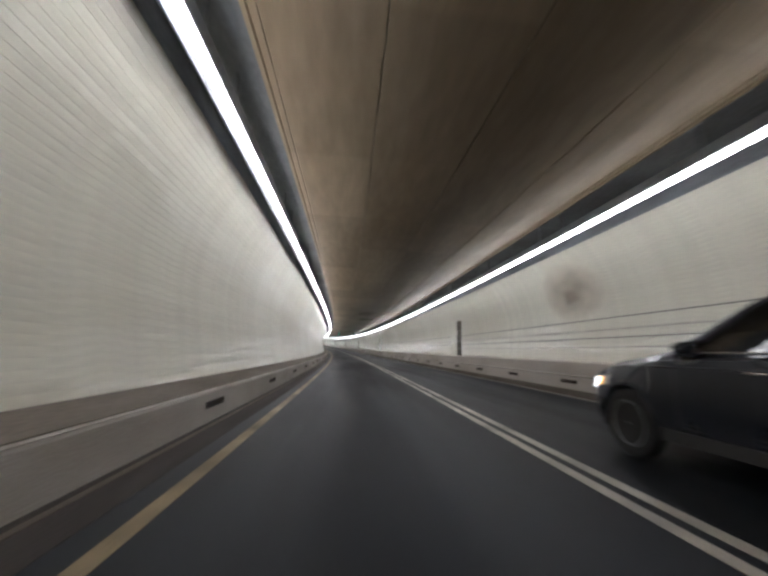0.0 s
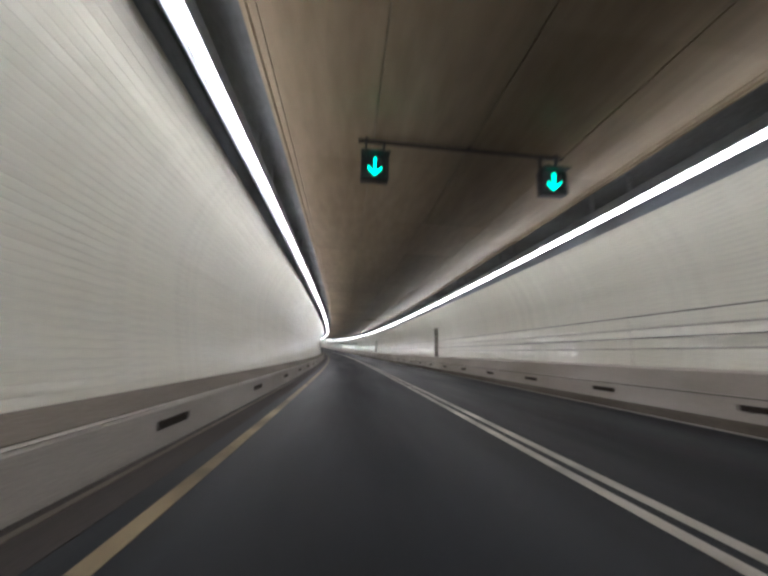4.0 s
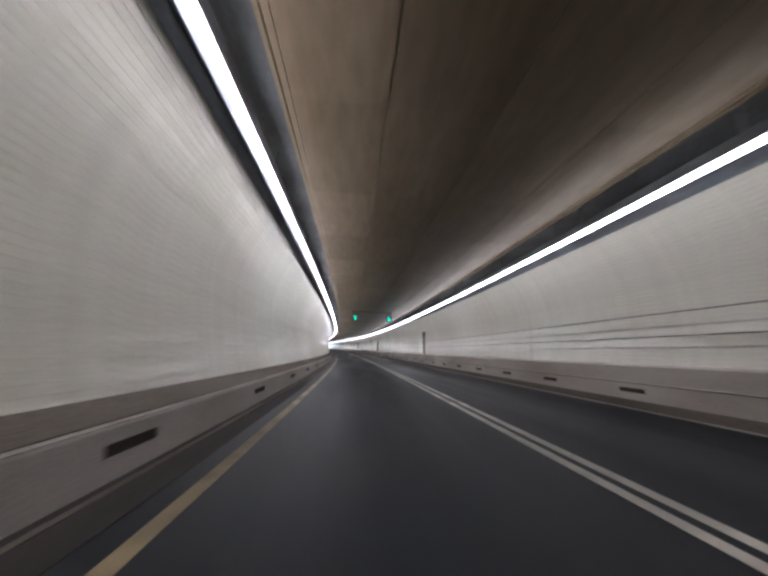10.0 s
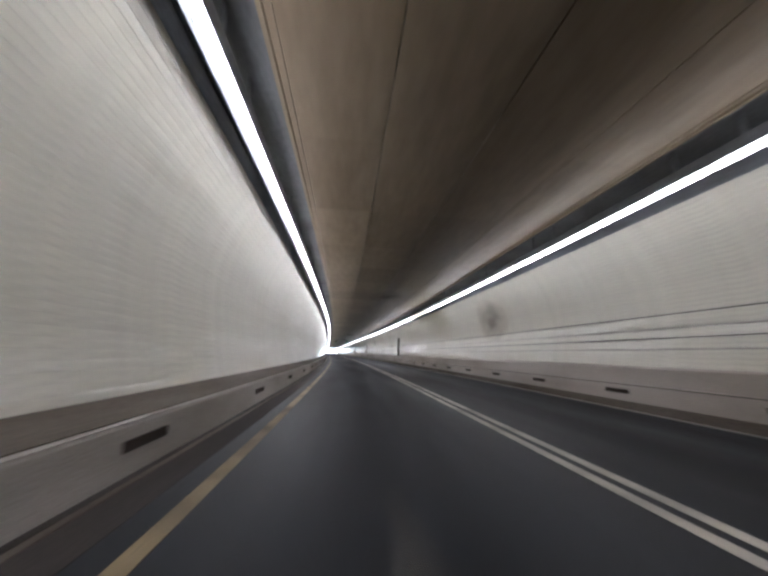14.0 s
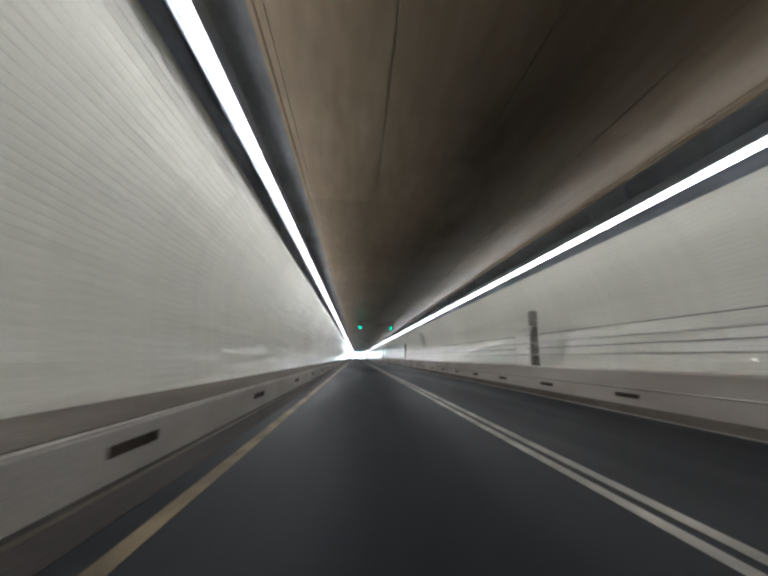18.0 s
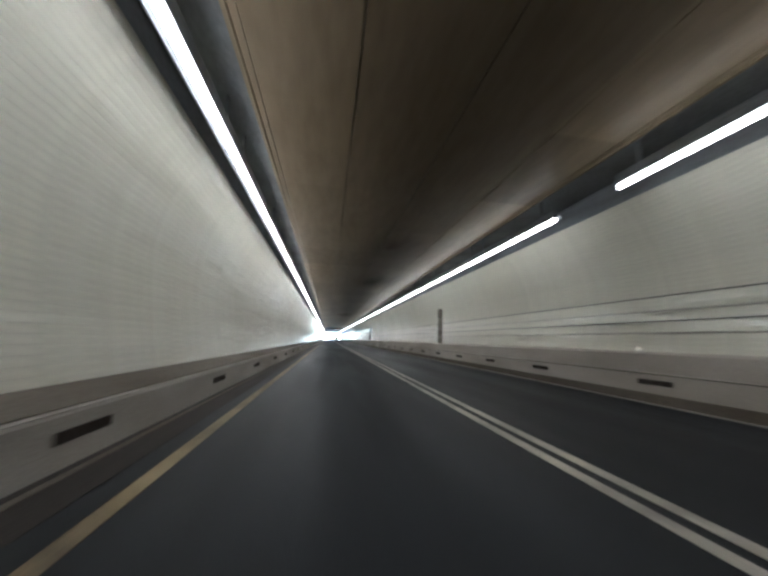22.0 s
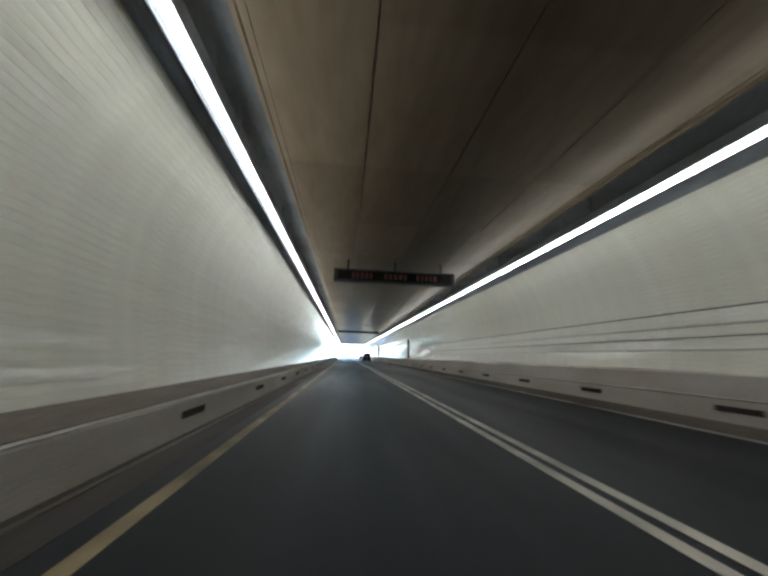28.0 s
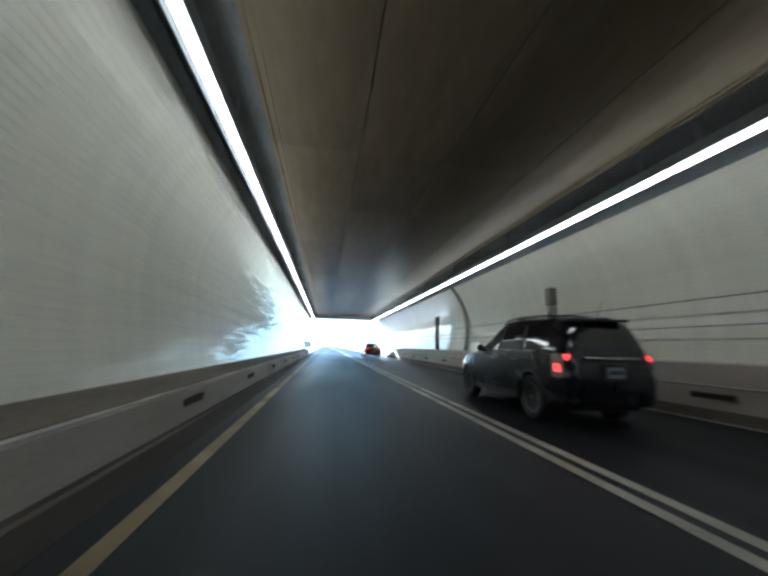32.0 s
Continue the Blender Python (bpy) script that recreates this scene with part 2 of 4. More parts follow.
def sooty(m):
    """Soot on the ceiling: little over the left lane's edge, most over the middle panels, in uneven drifts."""
    t = m.node_tree
    hue = t.nodes["Hue/Saturation/Value"]
    co = t.nodes.new("ShaderNodeTexCoord")
    sep = t.nodes.new("ShaderNodeSeparateXYZ")
    t.links.new(co.outputs["UV"], sep.inputs[0])
    mp = t.nodes.new("ShaderNodeMapping")
    mp.inputs["Scale"].default_value = (0.06, 0.5, 1)
    t.links.new(co.outputs["UV"], mp.inputs[0])
    n = t.nodes.new("ShaderNodeTexNoise")
    n.inputs["Scale"].default_value, n.inputs["Detail"].default_value = 1.0, 4
    t.links.new(mp.outputs[0], n.inputs["Vector"])
    add = t.nodes.new("ShaderNodeMath")
    add.operation = "MULTIPLY_ADD"
    add.inputs[1].default_value = 2.4
    t.links.new(n.outputs[0], add.inputs[0])
    t.links.new(sep.outputs[1], add.inputs[2])
    ramp = t.nodes.new("ShaderNodeValToRGB")
    sc = t.nodes.new("ShaderNodeMath")
    sc.inputs[1].default_value = 9.0
    sc.operation = "DIVIDE"
    t.links.new(add.outputs[0], sc.inputs[0])
    t.links.new(sc.outputs[0], ramp.inputs[0])
    stops = ((0.14, 1.12), (0.30, 0.98), (0.46, 0.58), (0.60, 0.36), (0.74, 0.44), (0.90, 0.80))
    e = ramp.color_ramp.elements
    while len(e) < len(stops):
        e.new(0.5)
    for el, (q, v) in zip(e, stops):
        el.position = q
        el.color = (v, v, v, 1)
    mul = t.nodes.new("ShaderNodeMath")
    mul.operation = "MULTIPLY"
    old = hue.inputs["Value"].links[0].from_socket
    t.links.new(old, mul.inputs[0])
    t.links.new(ramp.outputs[0], mul.inputs[1])
    # the panels of the first half were washed, those towards the mouth are dirtier
    far = t.nodes.new("ShaderNodeMapRange")
    for k, v in enumerate((170.0, 310.0, 1.40, 1.08)):
        far.inputs[k + 1].default_value = v
    t.links.new(sep.outputs[0], far.inputs[0])
    mul2 = t.nodes.new("ShaderNodeMath")
    mul2.operation = "MULTIPLY"
    t.links.new(mul.outputs[0], mul2.inputs[0])
    t.links.new(far.outputs[0], mul2.inputs[1])
    t.links.new(mul2.outputs[0], hue.inputs["Value"])


sooty(M_CEIL)
M_CEIL.node_tree.nodes["Principled BSDF"].inputs["Specular Tint"].default_value = (0.95, 0.78, 0.60, 1)
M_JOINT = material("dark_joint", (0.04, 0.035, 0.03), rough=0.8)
M_COVE = material("cove_metal", (0.25, 0.272, 0.30), rough=0.45, vary=0.3, scale=0.6, grain=12, bump=0.0, uv=True)
M_GUTTER = material("gutter_dirt", (0.045, 0.038, 0.033), rough=0.8, vary=0.4, scale=0.8, grain=60, bump=0.003, uv=True, stretch=(0.15, 1, 1))
M_YELLOW = material("yellow_paint", (0.30, 0.232, 0.12), rough=0.6, vary=0.4, scale=1.2, grain=50, bump=0.002, uv=True, tint=(0.6, 0.6, 0.7))
M_WHITE = material("white_paint", (0.62, 0.58, 0.50), rough=0.6, vary=0.35, scale=1.2, grain=50, bump=0.002, uv=True, tint=(0.75, 0.75, 0.75))
M_DARK = material("slot_dark", (0.040, 0.029, 0.023), rough=0.9)
M_PIPE = material("painted_pipe", (0.47, 0.455, 0.41), rough=0.4, vary=0.2)
M_BOX = material("grey_enamel_box", (0.32, 0.30, 0.27), rough=0.4, vary=0.25)
M_STRIP = glow("tube_light", (1.0, 0.89, 0.735), STRIP)
M_GREEN = glow("green_signal", (0.04, 1.0, 0.46), 0.9)
M_SIGN = material("sign_housing", (0.02, 0.02, 0.022), rough=0.45)
M_AMBERDOT = material("red_dots", (0.085, 0.010, 0.008), rough=0.5, vary=0.3, grain=90)
M_EARTH = material("outside_ground", (0.16, 0.15, 0.12), rough=0.95, vary=0.4, scale=0.05, grain=3)
M_EDGE = material("worn_edge", (0.46, 0.44, 0.40), rough=0.6, vary=0.25, scale=1.0, grain=30, bump=0.002, uv=True)
M_DIM = glow("yellowed_tube", (1.0, 0.81, 0.48), STRIP * 0.35)
M_POST = material("pale_post", (0.55, 0.53, 0.47), rough=0.4, vary=0.2)
M_RAIL = material("dark_rail", (0.055, 0.052, 0.05), rough=0.45, vary=0.2)
M_BOXDARK = material("dark_box", (0.19, 0.176, 0.155), rough=0.45, vary=0.25)
M_SIGNGLASS = material("sign_window", (0.01, 0.01, 0.011), rough=0.12, vary=0.1, bump=0.0)
M_CONC = material("portal_concrete", (0.40, 0.385, 0.36), rough=0.85, vary=0.25, scale=0.4, grain=20)


# ---------------------------------------------------------------- building helpers
def mesh_of(name, verts, faces, mat, uvs=None, smooth=False):
    me = bpy.data.meshes.new(name)
    me.from_pydata([tuple(v) for v in verts], [], faces)
    me.materials.append(mat)
    if uvs is not None:
        layer = me.uv_layers.new(name="run")
        flat = np.array([uvs[i] for f in faces for i in f], dtype=np.float32).ravel()
        layer.data.foreach_set("uv", flat)
    if smooth:
        me.polygons.foreach_set("use_smooth", [True] * len(faces))
    me.update()
    return me


def under(ob, parent):
    if parent is not None:
        ob.parent = parent
        ob.matrix_parent_inverse = parent.matrix_world.inverted()
    return ob


def sweep(name, profile, s0, s1, mat, parent=None, step=4.0, closed=True, label=""):
    """A profile of (X, Z) points carried along the tunnel from s0 to s1, closed into a solid bar."""
    n = max(1, round((s1 - s0) / step))
    k = len(profile)
    verts, faces, uvs = [], [], []
    run = [0.0]
    for i in range(k):
        a, b = profile[i], profile[(i + 1) % k]
        run.append(run[-1] + math.hypot(a[0] - b[0], a[1] - b[1]))
    for i in range(n + 1):
        s = s0 + (s1 - s0) * i / n
        for j, (X, Z) in enumerate(profile):
            verts.append(place(s, X, Z))
            uvs.append((s, run[j]))
    for i in range(n):
        for j in range(k if closed else k - 1):
            a, b = i * k + j, i * k + (j + 1) % k
            faces.append((a, b, b + k, a + k))
    if closed:
        faces.append(tuple(range(k)))
        faces.append(tuple(n * k + j for j in reversed(range(k))))
    ob = new(name, mesh_of(name, verts, faces, mat, uvs))
    if label:
        ob["label"] = label
    return under(ob, parent)


def rect(x0, z0, x1, z1):
    return [(x0, z0), (x1, z0), (x1, z1), (x0, z1)]


def bm_box(bm, x0, y0, z0, x1, y1, z1):
    vs = [bm.verts.new(p) for p in ((x0, y0, z0), (x1, y0, z0), (x1, y1, z0), (x0, y1, z0), (x0, y0, z1), (x1, y0, z1), (x1, y1, z1), (x0, y1, z1))]
    for f in ((3, 2, 1, 0), (4, 5, 6, 7), (0, 1, 5, 4), (1, 2, 6, 5), (2, 3, 7, 6), (3, 0, 4, 7)):
        bm.faces.new([vs[i] for i in f])
    return vs


def box(x0, y0, z0, x1, y1, z1, bevel=0.0):
    bm = bmesh.new()
    bm_box(bm, x0, y0, z0, x1, y1, z1)
    if bevel:
        bmesh.ops.bevel(bm, geom=bm.edges[:], offset=bevel, segments=2, affect="EDGES", profile=0.6)
    return bm


def part(name, bm, mat, parent=None, label="", smooth=False):
    me = bpy.data.meshes.new(name)
    bmesh.ops.recalc_face_normals(bm, faces=bm.faces)
    bm.to_mesh(me)
    bm.free()
    me.materials.append(mat)
    if smooth:
        me.polygons.foreach_set("use_smooth", [True] * len(me.polygons))
    ob = new(name, me)
    if label:
        ob["label"] = label
    return under(ob, parent)


# ---------------------------------------------------------------- large structure
LCURB, RCURB = -2.30, 6.40


def wall_curve(x, z0, z1, side, lean, z_lean, rate, knee, rate_top, n=48):
    """A wall's curve from its foot up: it leans back by `lean` degrees at z_lean and comes forward by `rate` degrees a metre, faster above the knee."""
    fine = 12
    h = (z1 - z0) / (n * fine)
    rows = [(x, z0)]
    for i in range(n * fine):
        z = z0 + (i + 0.5) * h
        a = lean - rate * (min(z, knee) - z_lean) - rate_top * max(0.0, z - knee)
        x += side * h * math.tan(radians(a))
        if (i + 1) % fine == 0:
            rows.append((x, z + h / 2))
    return rows


LWALL = wall_curve(-2.90, 0.60, 4.61, -1, 13.5, 0.95, 5.7, 2.2, 18.0)
RWALL = wall_curve(7.20, 1.03, 4.46, 1, 6.3, 1.7, 8.6, 2.1, 18.2)
CEIL_Z = 4.95
CEIL_L, CEIL_R = -1.53, 5.30
SLOT = (513.2, 517.8)          # the open gap across the ceiling
GAPS_L = ((221.6, 223.1), SLOT)
GAPS_R = ((173.5, 175.9), (372.7, 374.6), (440.2, 443.6))


def build_structure():
    road = sweep("road", [(-2.6, -0.25), (6.8, -0.25), (6.8, 0.0), (-2.6, 0.0)], S_BACK, S_OUT, M_ASPHALT)
    tagged(road, "dark grey asphalt carriageway of a two-lane tunnel", "road", kind="structure")
    for nm, X, w, m, lab in (("yellow_edge_line", -1.49, 0.14, M_YELLOW, "worn yellow edge line painted on the asphalt"),
                             ("white_lane_line", 2.13, 0.13, M_WHITE, "worn white line, one of a solid pair between the lanes"),
                             ("white_lane_line", 2.38, 0.13, M_WHITE, "worn white line, one of a solid pair between the lanes")):
        tagged(sweep(nm, rect(X - w / 2, 0.002, X + w / 2, 0.006), S_BACK, S_OUT, m), lab, "road marking", kind="structure")
    lc = sweep("curb_left", [(LCURB, -0.1), (LCURB + 0.03, 0.0), (LCURB, 0.44), (LCURB - 0.03, 0.48), (-2.92, 0.58), (-3.3, 0.58), (-3.3, -0.1)], S_BACK, S_EXIT, M_CURB)
    tagged(lc, "pale concrete kerb wall with dark drain slots along the tunnel", "kerb", kind="structure")
    sweep("ledge_soot", [(LCURB - 0.05, 0.490), (-2.90, 0.590), (-2.90, 0.600), (LCURB - 0.05, 0.500)], S_BACK, S_EXIT, M_SOOT, lc, label="soot-brown top of the ledge")
    sweep("edge_rail", [(LCURB - 0.036, 0.482), (LCURB - 0.012, 0.468), (LCURB - 0.006, 0.474), (LCURB - 0.034, 0.492)], S_BACK, S_EXIT, M_EDGE, lc, label="worn pale metal edge of the ledge")
    sweep("kerb_foot", rect(LCURB + 0.105, 0.001, LCURB + 0.17, 0.010), S_BACK, S_EXIT, M_SOOT, lc, label="dirty concrete foot of the kerb")
    sweep("dirty_gutter", rect(LCURB + 0.175, 0.001, -1.78, 0.004), S_BACK, S_EXIT, M_GUTTER, lc, label="brown dirt lying in the gutter")
    sweep("gutter_seam", rect(LCURB + 0.03, 0.001, LCURB + 0.10, 0.012), S_BACK, S_EXIT, M_JOINT, lc, label="dark gutter seam at the kerb's foot")
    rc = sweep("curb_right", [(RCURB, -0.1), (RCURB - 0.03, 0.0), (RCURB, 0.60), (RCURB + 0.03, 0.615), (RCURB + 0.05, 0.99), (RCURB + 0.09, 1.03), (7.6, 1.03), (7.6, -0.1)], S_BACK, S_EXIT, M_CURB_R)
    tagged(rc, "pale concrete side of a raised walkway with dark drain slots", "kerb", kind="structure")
    sweep("dirt_band", [(RCURB - 0.036, 0.02), (RCURB - 0.024, 0.21), (RCURB - 0.014, 0.21), (RCURB - 0.026, 0.02)], S_BACK, S_EXIT, M_SOOT, rc, label="brown dirt band low on the walkway's side")
    sweep("foot_edge", rect(RCURB - 0.11, 0.002, RCURB - 0.05, 0.014), S_BACK, S_EXIT, M_EDGE, rc, label="pale worn concrete foot of the kerb")
    sweep("shadow_groove", [(RCURB + 0.004, 0.586), (RCURB + 0.004, 0.602), (RCURB - 0.006, 0.602), (RCURB - 0.006, 0.586)], S_BACK, S_EXIT, M_JOINT, rc, label="thin dark groove under the walkway's edge")
    for nm, wall, out in (("wall_left", LWALL, -1), ("wall_right", RWALL, 1)):
        inner = [(x + out * 0.004, z) for x, z in wall]
        w = sweep(nm, inner + [(inner[-1][0] + out * 0.9, inner[-1][1]), (inner[0][0] + out * 0.9, inner[0][1])], S_BACK, S_EXIT, M_GROUT)
        tagged(w, "curved tunnel wall faced with cream glazed tiles", "wall", kind="structure")
        build_courses(w, wall, out)
    # ceiling with its coves, cut by one open gap
    for s0, s1 in ((S_BACK, SLOT[0]), (SLOT[1], S_EXIT)):
        c = sweep("ceiling", ceiling_profile(), s0, s1, M_CEIL)
        tagged(c, "brownish enamelled ceiling panels with narrow dark joints", "ceiling", kind="structure")
    # black colour stands in for the shade up inside the gap
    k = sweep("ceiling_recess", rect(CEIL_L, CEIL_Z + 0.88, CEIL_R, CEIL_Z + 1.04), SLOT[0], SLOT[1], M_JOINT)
    tagged(k, "black soffit above a gap in the ceiling panels, its shade put into the colour", "ceiling", kind="structure")
    # thin dark sheet over the lit panel ends, so that they look shaded
    sweep("panel_end", rect(CEIL_L, CEIL_Z - 0.02, CEIL_R, CEIL_Z + 0.58), SLOT[1] - 0.012, SLOT[1] - 0.004, M_JOINT, k, label="black sheet over the end of the ceiling panels, painted as shade")
    for x0, x1 in ((-3.4, CEIL_L), (CEIL_R, 7.6)):
        k = sweep("ceiling_cove", [(x0, CEIL_Z + 0.12), (x1 - 0.0, CEIL_Z + 0.12), (x1, CEIL_Z + 0.9), (x0, CEIL_Z + 0.9)], S_BACK, S_EXIT, M_COVE)
        tagged(k, "dark recessed metal cove along the ceiling's edge", "ceiling", kind="structure")
    for x0, x1, z0 in ((-3.4, -2.56, 4.615), (6.53, 7.62, 4.465)):
        sweep("cove_fascia", rect(x0, z0, x1, 5.10), S_BACK, S_EXIT, M_COVE, k, label="dark metal fascia above the tiles")
    # unseen slabs added round the tunnel, they stop the sky leaking in
    for nm, x0, z0, x1, z1 in (("shell_left", -4.8, -0.5, -3.36, 6.0), ("shell_right", 7.64, -0.5, 9.0, 6.0), ("shell_top", -4.8, 6.0, 9.0, 6.4)):
        tagged(sweep(nm, rect(x0, z0, x1, z1), S_BACK - 0.6, S_EXIT, M_CONC), "unseen outer concrete shell added to keep sky light out of the tunnel", "tunnel shell", kind="structure")
    # unseen end cap, added behind the start of the drive
    e = sweep("wall_back", rect(-3.8, -0.3, 7.8, 5.4), S_BACK - 0.6, S_BACK - 0.05, M_CONC)
    tagged(e, "unseen plain concrete wall added to close the tunnel behind", "wall", kind="structure")


def ceiling_profile():
    """The ceiling's underside with a small groove at each long joint and a down-turned lip at both edges."""
    prof = [(CEIL_L - 0.02, CEIL_Z + 0.12), (CEIL_L - 0.02, CEIL_Z - 0.03), (CEIL_L + 0.04, CEIL_Z - 0.03), (CEIL_L + 0.06, CEIL_Z)]
    for X, w in ((CEIL_L + 0.16, 0.006), (0.12, 0.011), (1.92, 0.008), (3.78, 0.008), (CEIL_R - 0.15, 0.010)):
        prof += [(X - w, CEIL_Z), (X - w * 0.7, CEIL_Z + 0.03), (X + w * 0.7, CEIL_Z + 0.03), (X + w, CEIL_Z)]
    prof += [(CEIL_R - 0.06, CEIL_Z), (CEIL_R - 0.04, CEIL_Z - 0.03), (CEIL_R + 0.02, CEIL_Z - 0.03), (CEIL_R + 0.02, CEIL_Z + 0.12), (CEIL_R + 0.02, CEIL_Z + 0.6), (CEIL_L - 0.02, CEIL_Z + 0.6)]
    return prof


def build_courses(wall_ob, wall, out):
    """Rows of tiles, each one a bar that stands proud of the joint bed."""
    pts = [Vector((x, z)) for x, z in wall]
    lens = [(pts[i + 1] - pts[i]).length for i in range(len(pts) - 1)]
    total = sum(lens)
    rows = round(total / 0.108)

    def along(d):
        for i, l in enumerate(lens):
            if d <= l or i == len(lens) - 1:
                return pts[i].lerp(pts[i + 1], d / l)
            d -= l

    pitch = total / rows
    for r in range(rows):
        a, b = along(r * pitch + 0.0018), along((r + 1) * pitch - 0.0018)
        o = Vector((out * 0.02, 0))
        prof = [tuple(a), tuple(b), tuple(b + o), tuple(a + o)]
        if out > 0:
            prof = [prof[1], prof[0], prof[3], prof[2]]
        sweep("tile_course", prof, S_BACK, S_EXIT, M_TILE if out < 0 else M_TILE_R, wall_ob, step=5.0)


def build_lights():
    """Strip lights under both coves, in lengths that are single things."""
    for X, gaps, group in ((-1.95, GAPS_L, "strip lights of the left cove"), (5.60, GAPS_R, "strip lights of the right cove")):
        ends = [S_BACK + 1.0] + [v for g in gaps for v in g] + [S_EXIT - 1.0]
        for a, b in zip(ends[::2], ends[1::2]):
            n = math.ceil((b - a) / 4.88)
            for i in range(n):
                s0, s1 = a + (b - a) * i / n, a + (b - a) * (i + 1) / n
                h = new("strip_light")
                h.matrix_world = stand(s0, X, 4.36)
                tagged(h, "white fluorescent strip light in a dark metal housing", "strip light", group=group)
                sweep("housing", [(X - 0.06, 4.418), (X + 0.06, 4.418), (X + 0.07, 4.62), (X - 0.07, 4.62)], s0, s1 - 0.02, M_COVE, h, step=5)
                for q in (s0 + 0.5, s1 - 0.6):
                    sweep("hanger", rect(X - 0.02, 4.62, X + 0.02, CEIL_Z + 0.125), q, q + 0.08, M_COVE, h, step=5)
                # dark wing added on the wall side to hold the strip's light back
                w, LIP = (-1, 4.383) if X < 0 else (1, 4.397)
                sweep("reflector", [(X + w * 0.15, LIP), (X + w * 0.165, LIP), (X + w * 0.155, 4.47), (X + w * 0.065, 4.53), (X + w * 0.065, 4.51), (X + w * 0.14, 4.46)], s0, s1 - 0.02, M_COVE, h, step=5)
                dim = X > 0 and s0 < 262.6 < s1
                f = 1.0 if X < 0 else 0.86
                sweep("diffuser", [(X - 0.066 * f, 4.385), (X - 0.058 * f, 4.337), (X - 0.034 * f, 4.318), (X + 0.034 * f, 4.318), (X + 0.058 * f, 4.337), (X + 0.066 * f, 4.385), (X + 0.05 * f, 4.412), (X - 0.05 * f, 4.412)], s0 + 0.03, s1 - 0.05, M_DIM if dim else M_STRIP, h, step=5, label="dim yellowed tube" if dim else "")


build_structure()
build_lights()


# ---------------------------------------------------------------- outside
def build_outside():
    g = mesh_of("ground", [place(S_EXIT, 0, 0) + Vector(p) for p in ((-900, -1.0, -0.3), (900, -1.0, -0.3), (900, 2400, -0.3), (-900, 2400, -0.3))], [(0, 1, 2, 3)], M_EARTH)
    tagged(new("ground", g), "dry earth and grass beyond the tunnel's mouth", "ground", kind="structure")
    # added walls; height and distance set how much daylight they pass and reflect
    for nm, x0, x1 in (("approach_wall_left", -7.6, -6.8), ("approach_wall_right", 13.2, 14.0)):
        w = sweep(nm, rect(x0, -0.3, x1, 2.4), S_EXIT, S_EXIT + 120, M_CONC)
        tagged(w, "sunlit concrete retaining wall added beside the approach, lost in the glare", "retaining wall", kind="structure")
    for nm, x0, z0, x1, z1 in (("portal_head", -6, 4.5, 10, 7.5), ("portal_side_left", -9, -0.3, -3.35, 7.5), ("portal_side_right", 7.62, -0.3, 13, 7.5)):
        w = sweep(nm, rect(x0, z0, x1, z1), S_EXIT + 0.01, S_EXIT + 0.8, M_CONC)
        tagged(w, "concrete face of the tunnel's portal", "portal", kind="structure")


build_outside()


# ---------------------------------------------------------------- small parts of the tunnel
# drain slots whose place along the kerbs is known; the others lie evenly between them
SLOTS_L = (5.95, 23.0, 42.3, 62.5, 112.2, 127.9, 144.65, 162.95, 180.4, 214.4, 229.2, 260.3, 311.6, 326.1, 343.9, 359.3, 374.8, 389.75, 407.1, 421.1, 466.2, 470.1, 480.5, 495.4,
           511.6, 527.5)
SLOTS_R = (9.6, 26.4, 44.75, 65.0, 115.25, 132.7, 147.65, 166.85, 183.5, 199.3, 214.3, 233.1, 250.1, 266.85, 311.55, 328.9, 346.75, 362.1, 376.9, 393.2, 409.8, 425.1)


def build_slots():
    tray = bmesh.new()
    bm_box(tray, -0.03, -0.36, -0.05, 0.014, 0.36, 0.05)
    bmesh.ops.inset_region(tray, faces=[f for f in tray.faces if f.normal.x > 0.9 or (f.calc_center_median().x > 0.013)], thickness=0.012, depth=0.0)
    inner = [f for f in tray.faces if f.calc_center_median().x > 0.0135 and abs(f.calc_center_median().y) < 0.01 and f.calc_area() > 0.04]
    for f in inner:
        for v in f.verts:
            v.co.x -= 0.011
    bmesh.ops.recalc_face_normals(tray, faces=tray.faces)
    me = bpy.data.meshes.new("drain_slot")
    tray.to_mesh(me)
    tray.free()
    me.materials.append(M_DARK)
    for curb, X, Z, known, pitch, about in (("curb_left", LCURB + 0.012, 0.27, SLOTS_L, 4.15, 0), ("curb_right", RCURB - 0.012, 0.43, SLOTS_R, 3.38, 180)):
        spots = []
        for a, b in zip((S_BACK + 2.5,) + known, known + (S_EXIT - 2.0,)):
            n = max(1, round((b - a) / pitch))
            spots += [a + (b - a) * i / n for i in range(n)]
        for q in spots:
            ob = new("drain_slot", me)
            ob.matrix_world = stand(q, X, Z, about)
            under(ob, bpy.data.objects[curb])


